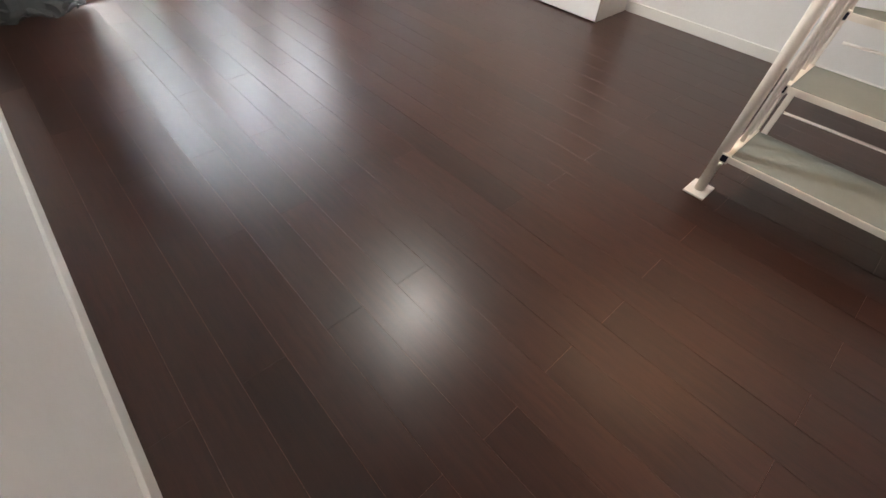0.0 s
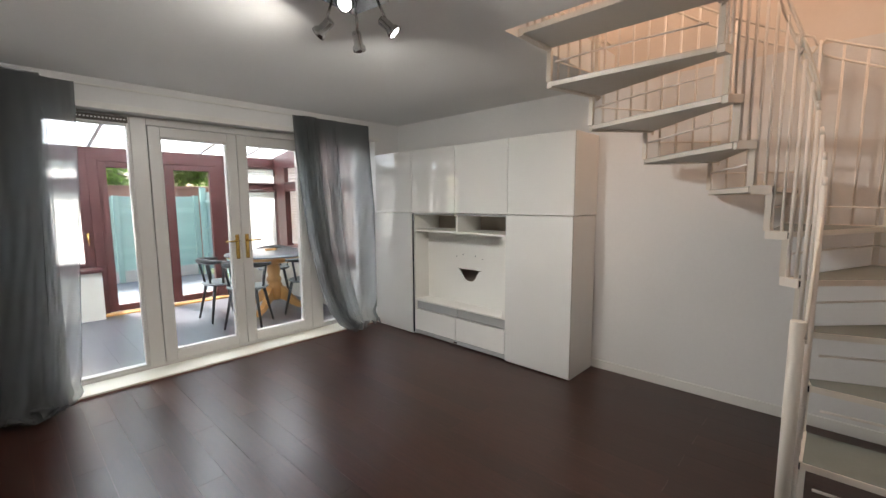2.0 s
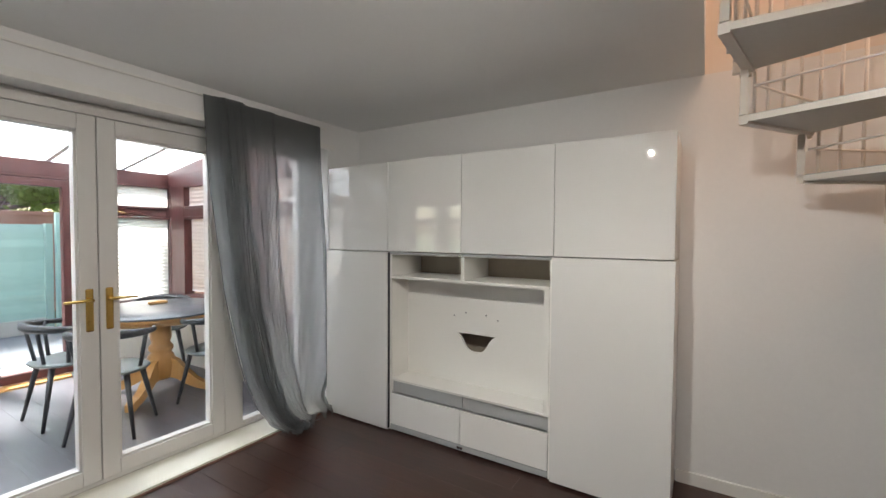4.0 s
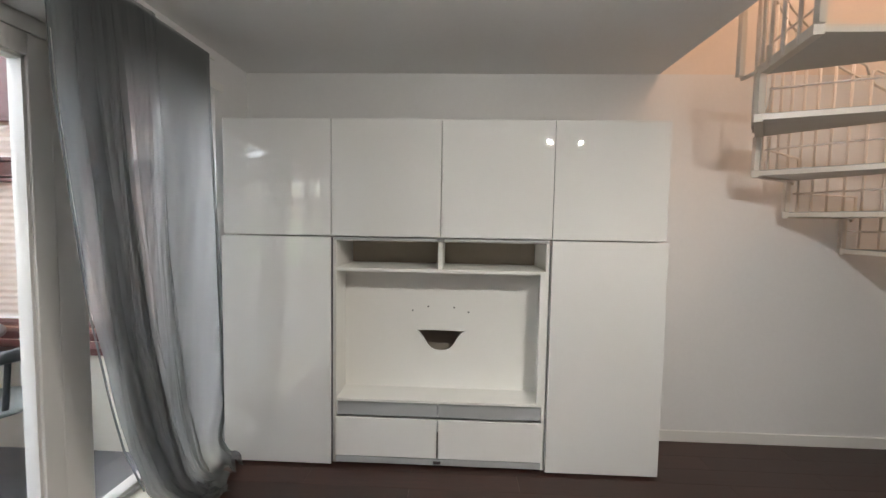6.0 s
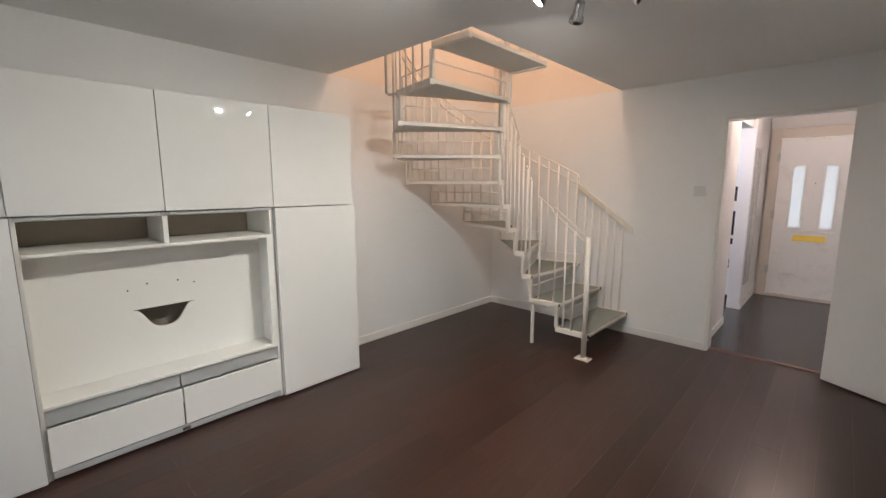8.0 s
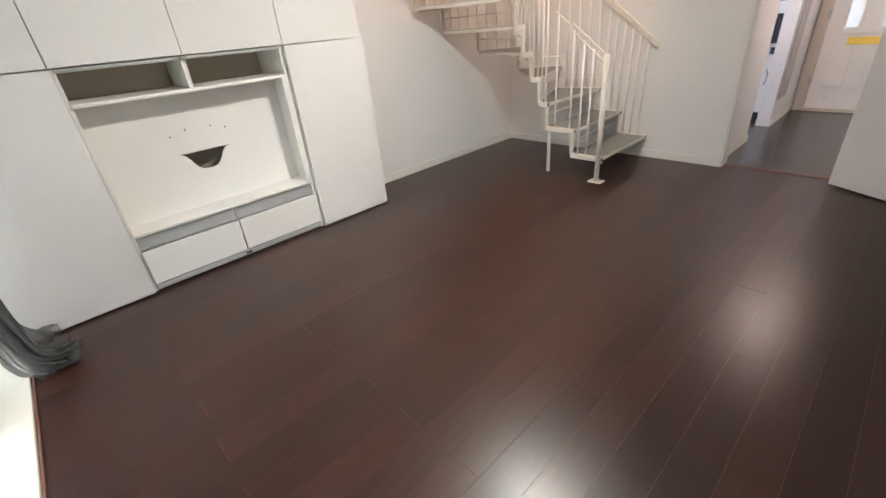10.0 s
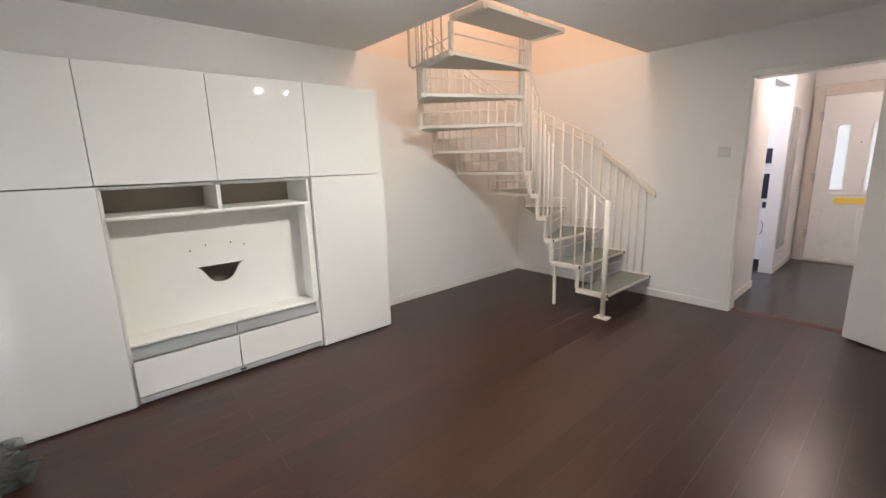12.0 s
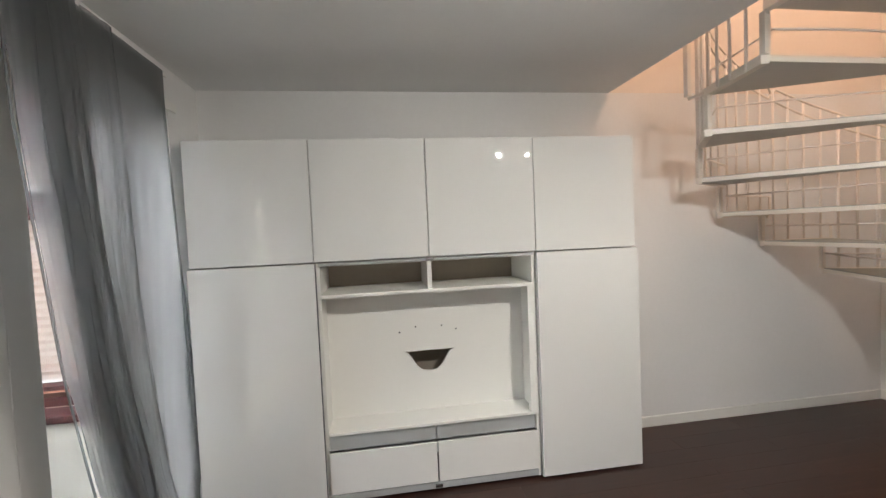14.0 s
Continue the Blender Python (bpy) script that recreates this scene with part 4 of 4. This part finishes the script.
blind(GX - 0.025, GX - 0.019, 4.50, 5.0, 0.76, L1)
blind(GX - 0.025, GX - 0.019, 4.50, 5.0, U0 + 0.02, U1)

rects, gl = [(YO, 6.85, ZS - 0.04, ZS + 0.05), (YO, 6.85, 1.60, 1.69), (YO, 6.85, 1.95, ZT)], []
for a, b in ((6.2, 6.72), (5.5, 6.02), (4.8, 5.32)):
    rects += [(b + 0.03, b + 0.15, ZS + 0.05, 1.95)]
    gl += [(a, b, 0.73, L1), (a, b, U0 + 0.01, U1)]
glazed("garden_room_window", rects, gl, "x", -1.04, 0.08, "mahogany framed side window with small top lights")
glazed("garden_door_frame", [(0.70, 0.80, 0.02, 1.95), (2.14, 2.22, 0.02, 1.95), (0.70, 2.22, 1.95, ZT), (0.80, 2.14, 1.925, 1.95)], [], "y", GY, 0.1, "dark mahogany frame of the garden doors")
fixed("threshold_garden", B(0.72, 2.22, 6.72, 6.86, -0.008, 0.022, 0.005), OAK, "pale oak threshold under the garden doors", "threshold")
for a, b, g0, g1 in ((0.80, 1.495, 0.885, 1.39), (1.50, 2.14, 1.61, 2.06)):
    gd = thing("garden_door", ((a + b) / 2, GY, 0.03), "mahogany framed glass garden door, closed", "door", "pair of garden doors")
    bm = bmesh.new()
    for q in ((a, g0, 0.03, 1.92), (g1, b, 0.03, 1.92), (g0, g1, 0.03, 0.11), (g0, g1, 1.85, 1.92)):
        box(bm, q[0], q[1], GY - 0.06, GY + 0.02, q[2], q[3], 0.005)
    leaf = part("leaf", bm, MAHOG, gd)
    pane(g0, g1, 0.11, 1.85, leaf, GY - 0.02)
part("handle_plate", B(1.425, 1.455, GY - 0.072, GY - 0.06, 0.92, 1.15, 0.004), BRASS, gd, "brass handle plate")
part("lever", T([(1.44, GY - 0.07, 1.05), (1.44, GY - 0.11, 1.05), (1.33, GY - 0.115, 1.05)], 0.009, 8), BRASS, gd, "brass lever")

for x, z in ((0.648, 1.0), (2.5, 1.62)):
    wf = thing("window_fastener", (x, GY - 0.06, z), "small brass window handle on the mahogany frame", "window handle", "window fasteners")
    part("plate", B(x - 0.012, x + 0.012, GY - 0.064, GY - 0.056, z - 0.045, z + 0.045, 0.003), BRASS, wf)
    part("arm", T([(x, GY - 0.066, z + 0.02), (x, GY - 0.09, z + 0.02), (x + (0.0 if x < 1 else 0.09), GY - 0.092, z - (0.1 if x < 1 else 0.0))], 0.007, 8), BRASS, wf)

# roof of opal sheets between rafters
def roof_z(y):
    return 2.48 - (y - YO) * 0.145


n = 7
xs = [-1.1 + (3.2 + 1.1) * i / n for i in range(n + 1)]
roof = fixed("roof_garden_room", B(-1.1, 3.2, YO + 0.0, YO + 0.06, 2.38, 2.56, 0.004), UPVC, "opal sheet roof on slim white rafters", "roof")
for a, b in zip(xs, xs[1:]):
    bm = bmesh.new()
    v = [bm.verts.new(p) for p in ((a, YO + 0.06, roof_z(YO) + 0.02), (b, YO + 0.06, roof_z(YO) + 0.02), (b, 7.05, roof_z(7.05) + 0.02), (a, 7.05, roof_z(7.05) + 0.02))]
    f = bm.faces.new(v)
    r = bmesh.ops.extrude_face_region(bm, geom=[f])
    bmesh.ops.translate(bm, vec=(0, 0, 0.016), verts=[q for q in r["geom"] if isinstance(q, bmesh.types.BMVert)])
    p = part("roof_sheet", bm, POLY, roof)
for x in xs:
    bm = bmesh.new()
    prism(bm, [(x - 0.02, YO + 0.06), (x + 0.02, YO + 0.06), (x + 0.02, 7.05), (x - 0.02, 7.05)], -0.03, 0.016)
    for v in bm.verts:
        v.co.z += roof_z(v.co.y)
    part("rafter", bm, UPVC, roof, "slim white roof rafter")
bm = bmesh.new()
sheet_yz(bm, [(YO, ZT), (6.95, ZT), (6.95, roof_z(6.95) - 0.01), (YO, roof_z(YO) - 0.01)], GX - 0.03, GX + 0.04)
fixed("wall_garden_room_gable", bm, MAHOG, "dark mahogany panel above the side windows", "wall")

# table
TX, TY = 2.37, 5.6
tb = thing("dining_table", (TX, TY, 0), "round oak pedestal table with a dark grey top", "table")
part("tabletop", lathe(bmesh.new(), [(0.53, 0.712), (0.555, 0.716), (0.56, 0.722), (0.56, 0.732)], 56, (TX, TY, 0)), OAK, tb, "oak rim of the table")
part("top_surface", lathe(bmesh.new(), [(0.56, 0.733), (0.575, 0.736), (0.575, 0.748), (0.57, 0.752), (0.2, 0.752)], 56, (TX, TY, 0)), DTOP, tb, "dark grey round table top")
part("apron", lathe(bmesh.new(), [(0.40, 0.65), (0.42, 0.655), (0.42, 0.711)], 48, (TX, TY, 0)), OAK, tb)
part("pedestal", lathe(bmesh.new(), [(0.07, 0.12), (0.1, 0.15), (0.11, 0.25), (0.1, 0.33), (0.075, 0.36), (0.095, 0.38), (0.095, 0.41), (0.07, 0.44), (0.085, 0.5), (0.075, 0.6), (0.11, 0.65)], 28, (TX, TY, 0)), OAK, tb)
for a in (38, 128, 218, 308):
    m = Matrix.Translation((TX, TY, 0)) @ Matrix.Rotation(radians(a), 4, "Z")
    prof = [(0.06, 0.32, 0.14), (0.14, 0.29, 0.12), (0.22, 0.2, 0.07), (0.3, 0.12, 0.035), (0.36, 0.085, 0.02), (0.42, 0.075, 0.0), (0.46, 0.055, 0.0)]
    bm = bmesh.new()
    rows = []
    for r, hi_, lo_ in prof:
        rows.append([bm.verts.new(m @ Vector(p)) for p in ((r, -0.03, lo_), (r, 0.03, lo_), (r, 0.03, hi_), (r, -0.03, hi_))])
    for p, q in zip(rows, rows[1:]):
        for i in range(4):
            bm.faces.new((p[i], p[(i + 1) % 4], q[(i + 1) % 4], q[i]))
    bm.faces.new(rows[0][::-1]), bm.faces.new(rows[-1])
    part("foot", bm, OAK, tb)


def chair():
    ob = thing("dining_chair", (0, 0, 0), "black wooden dining chair with a curved spindle back and grey seat", "chair", "chairs round the table")
    bm = bmesh.new()
    lathe(bm, [(0.17, 0.43), (0.2, 0.435), (0.215, 0.45), (0.2, 0.462), (0.1, 0.458)], 28)
    for v in bm.verts:
        v.co.x *= 1.05
    part("seat", bm, SEATM, ob, "rounded grey seat")
    for sx, sy in ((-1, -1), (1, -1), (-1, 1), (1, 1)):
        part("leg", T([(sx * 0.13, sy * 0.12, 0.44), (sx * 0.2, sy * 0.2, 0.0)], [0.02, 0.011], 10), BLACK, ob)
    pts = [(0.25 * math.sin(radians(a)), -0.23 * math.cos(radians(a)) + 0.0, 0.73 - 0.02 * abs(a) / 100) for a in range(-105, 106, 15)]
    part("backrest", T(pts, [0.014 + 0.012 * abs(math.cos(radians(a))) for a in range(-105, 106, 15)], 10, 1.3), BLACK, ob, "curved black backrest rail")
    for a in (-75, -28, 28, 75):
        s, c = math.sin(radians(a)), math.cos(radians(a))
        part("spindle", T([(0.19 * s, -0.17 * c, 0.45), (0.245 * s, -0.225 * c, 0.73)], 0.013, 8), BLACK, ob)
    return ob


ch = chair()
spots = [(1.72, 5.62, -88), (1.82, 5.07, -42), (2.52, 5.0, 6), (2.66, 6.22, 155)]
ch.matrix_basis = pose(*spots[0][:2], 0, 0, 0, spots[0][2])
for x, y, a in spots[1:]:
    copy_thing(ch, pose(x, y, 0, 0, 0, a))

# ---- outside ----
bm = bmesh.new()
for q in ((-400, 400, 7.02, 400), (3.45, 400, -400, 7.02), (-400, -1.15, -400, 7.02), (-1.15, 3.45, -400, -3.7)):
    box(bm, q[0], q[1], q[2], q[3], -0.3, -0.13)
fixed("ground", bm, GRASS, "dull green ground", "ground")
fixed("patio", B(-3.0, 2.95, 7.0, 8.0, -0.13, -0.09, 0.004), SLAB, "pale concrete patio slab", "patio")
fixed("slate_bed", B(-3.0, 2.95, 8.0, 10.0, -0.13, -0.1), SLATE, "blue-grey slate chippings", "garden bed")
FYY = 10.05
fe = thing("garden_fence", (0, FYY, -0.1), "pale green painted garden fence of overlapping boards", "fence")
for i in range(5):
    x = -2.6 + i * 1.35
    part("post", B(x - 0.045, x + 0.045, FYY - 0.05, FYY + 0.05, -0.13, 1.55, 0.006), FENCE, fe)
    if i == 4:
        break
    for j in range(13):
        z = 0.12 + j * 0.108
        bm = B(x + 0.047, x + 1.30, FYY - 0.012, FYY + 0.0, z, z + 0.118)
        for v in bm.verts:
            if v.co.z > z + 0.1:
                v.co.y += 0.03
        part("board", bm, FENCE, fe)
    part("gravel_board", B(x + 0.047, x + 1.30, FYY - 0.02, FYY + 0.02, -0.13, 0.118, 0.003), SLAB, fe, "concrete gravel board")
fe = thing("garden_fence", (2.95, 8.6, -0.1), "pale green featheredge fence with arris rails and posts", "fence")
for i in range(3):
    y = 7.15 + i * 1.4
    part("post", B(2.86, 2.96, y - 0.05, y + 0.05, -0.13, 1.72, 0.006), FENCE, fe)
for i in range(27):
    y = 7.2 + i * 0.105
    part("board", B(2.962, 2.976 + 0.004 * (i % 2), y, y + 0.11, 0.02, 1.62), FENCE, fe)
for z in (0.3, 0.85, 1.4):
    part("arris_rail", B(2.915, 2.961, 7.2, 9.95, z, z + 0.06, 0.004), FENCE, fe)

bw = thing("neighbour_house", (4.15, 9, 0), "red brick neighbouring house wall", "house")
part("wall", B(4.01, 4.3, 3.0, 8.6, -0.13, 5.0), MORTAR, bw)
verts, faces = [], []
brick = bpy.data.meshes.new("brick")
bm = B(0, 0.012, 0, 0.215, 0, 0.065)
bm.to_mesh(brick)
bm.free()
brick.materials.append(BRICK)
for j in range(64):
    for i in range(24):
        y, z = 3.05 + i * 0.225 + (j % 2) * 0.112, -0.1 + j * 0.075
        if 6.0 < y < 7.9 and 0.4 < z < 2.6:
            ob = new("brick", brick)
            ob.location = Vector((3.998, y, z)) - origin(bw)
            ob.parent = bw
        else:
            k = len(verts)
            verts += [(x, yy, zz) for x in (3.998, 4.0095) for yy in (y, y + 0.215) for zz in (z, z + 0.065)]
            faces += [[k + q for q in f] for f in ((0, 2, 3, 1), (0, 1, 5, 4), (2, 6, 7, 3), (0, 4, 6, 2), (1, 3, 7, 5))]
me = bpy.data.meshes.new("brickwork")
me.from_pydata([tuple(Vector(v) - origin(bw)) for v in verts], [], faces)
me.materials.append(BRICK)
ob = tagged(new("brickwork", me), kind="stuff")
ob.parent = bw
bh = thing("garden_wall", (0, 12.5, 0), "low red brick garden wall behind the fence", "wall")
part("wall", B(-6, 8, 12.4, 12.6, -0.13, 1.75), BRICK, bh)
part("coping", B(-6, 8, 12.36, 12.64, 1.75, 1.82, 0.005), BRICK, bh)


def tree(x, y, h, r, seed):
    rnd = random.Random(seed)
    ob = thing("garden_tree", (x, y, -0.13), "leafy green garden tree in full leaf", "tree", "trees behind the fence")
    part("trunk", T([(x, y, -0.13), (x + 0.05, y, h * 0.35), (x - 0.05, y + 0.05, h * 0.7)], [0.13, 0.1, 0.05], 10), BARK, ob)
    bm = bmesh.new()
    verts, faces = [], []
    clumps = [(x + rnd.gauss(0, r * 0.5), y + rnd.gauss(0, r * 0.4), h * 0.72 + rnd.gauss(0, r * 0.38), r * rnd.uniform(0.2, 0.42)) for _ in range(26)]
    for cx, cy, cz, cr in clumps:
        tube(bm, [(x, y, h * 0.5), (cx, cy, cz)], [0.03, 0.008], 5)
    part("branches", bm, BARK, ob)
    for cx, cy, cz, cr in clumps:
        for _ in range(620):
            d = Vector((rnd.gauss(0, 1), rnd.gauss(0, 1), rnd.gauss(0, 0.8))).normalized() * cr * rnd.uniform(0.5, 1.05)
            c = Vector((cx, cy, cz)) + d
            u = Vector((rnd.gauss(0, 1), rnd.gauss(0, 1), rnd.gauss(0, 1))).normalized() * rnd.uniform(0.05, 0.1)
            w = u.cross(Vector((rnd.gauss(0, 1), rnd.gauss(0, 1), rnd.gauss(0, 1)))).normalized() * 0.045
            k = len(verts)
            verts += [c - u, c + w, c + u, c - w]
            faces.append((k, k + 1, k + 2, k + 3))
    me = bpy.data.meshes.new("crown")
    me.from_pydata([tuple(v - origin(ob)) for v in verts], [], faces)
    me.materials.append(LEAF)
    c = new("crown", me)
    c.parent = ob


tree(0.2, 14.5, 4.2, 1.9, 2)
tree(3.2, 14.8, 3.8, 1.8, 5)
tree(-3.2, 15, 4.4, 2.0, 9)
tree(6.5, 16, 4.6, 2.2, 12)

# ---- floor planks, last ----


def planks(prefix, x0, x1, y0, y1, w, length, along_y, mat, parent, seed, gap=0.0008, stagger=None):
    rnd = random.Random(seed)
    cache = {}
    u0, u1, v0, v1 = (x0, x1, y0, y1) if along_y else (y0, y1, x0, x1)
    u, row = u0, 0
    while u < u1 - 0.01:
        ue = min(u + w, u1)
        v = v0 - rnd.uniform(0.1, length)
        if stagger is not None:
            v = stagger + (0.5 * length if row % 2 == 0 else 0) + rnd.uniform(-0.01, 0.01)
            while v > v0:
                v -= length
        row += 1
        while v < v1:
            a, b = max(v, v0), min(v + length, v1)
            v += length
            if b - a < 0.03:
                continue
            du, dv = round(ue - u - gap, 4), round(b - a - gap, 4)
            key = (du, dv)
            if key not in cache:
                bm = B(0, du, 0, dv, -0.009, 0, 0) if along_y else B(0, dv, 0, du, -0.009, 0, 0)
                me = bpy.data.meshes.new("plank")
                bm.to_mesh(me)
                bm.free()
                me.materials.append(mat)
                cache[key] = me
            ob = new("plank", cache[key])
            ob.location = (u + gap / 2, a + gap / 2, 0) if along_y else (a + gap / 2, u + gap / 2, 0)
            ob.parent = parent
        u = ue


fl = bpy.data.objects["floor"]
planks("plank", XL, XR, YS - 0.08, 4.3, 0.139, 1.13, True, LAM, fl, 4, 0.0011, 2.4)
planks("plank", XL + 0.1, 2.9, -3.42, YS - 0.08, 0.192, 1.28, True, LAM_HALL, fl, 6)
planks("plank", -1.0, 2.92, 4.4, 6.86, 0.192, 1.28, True, LAM_SKY, bpy.data.objects["floor_conservatory"], 7)
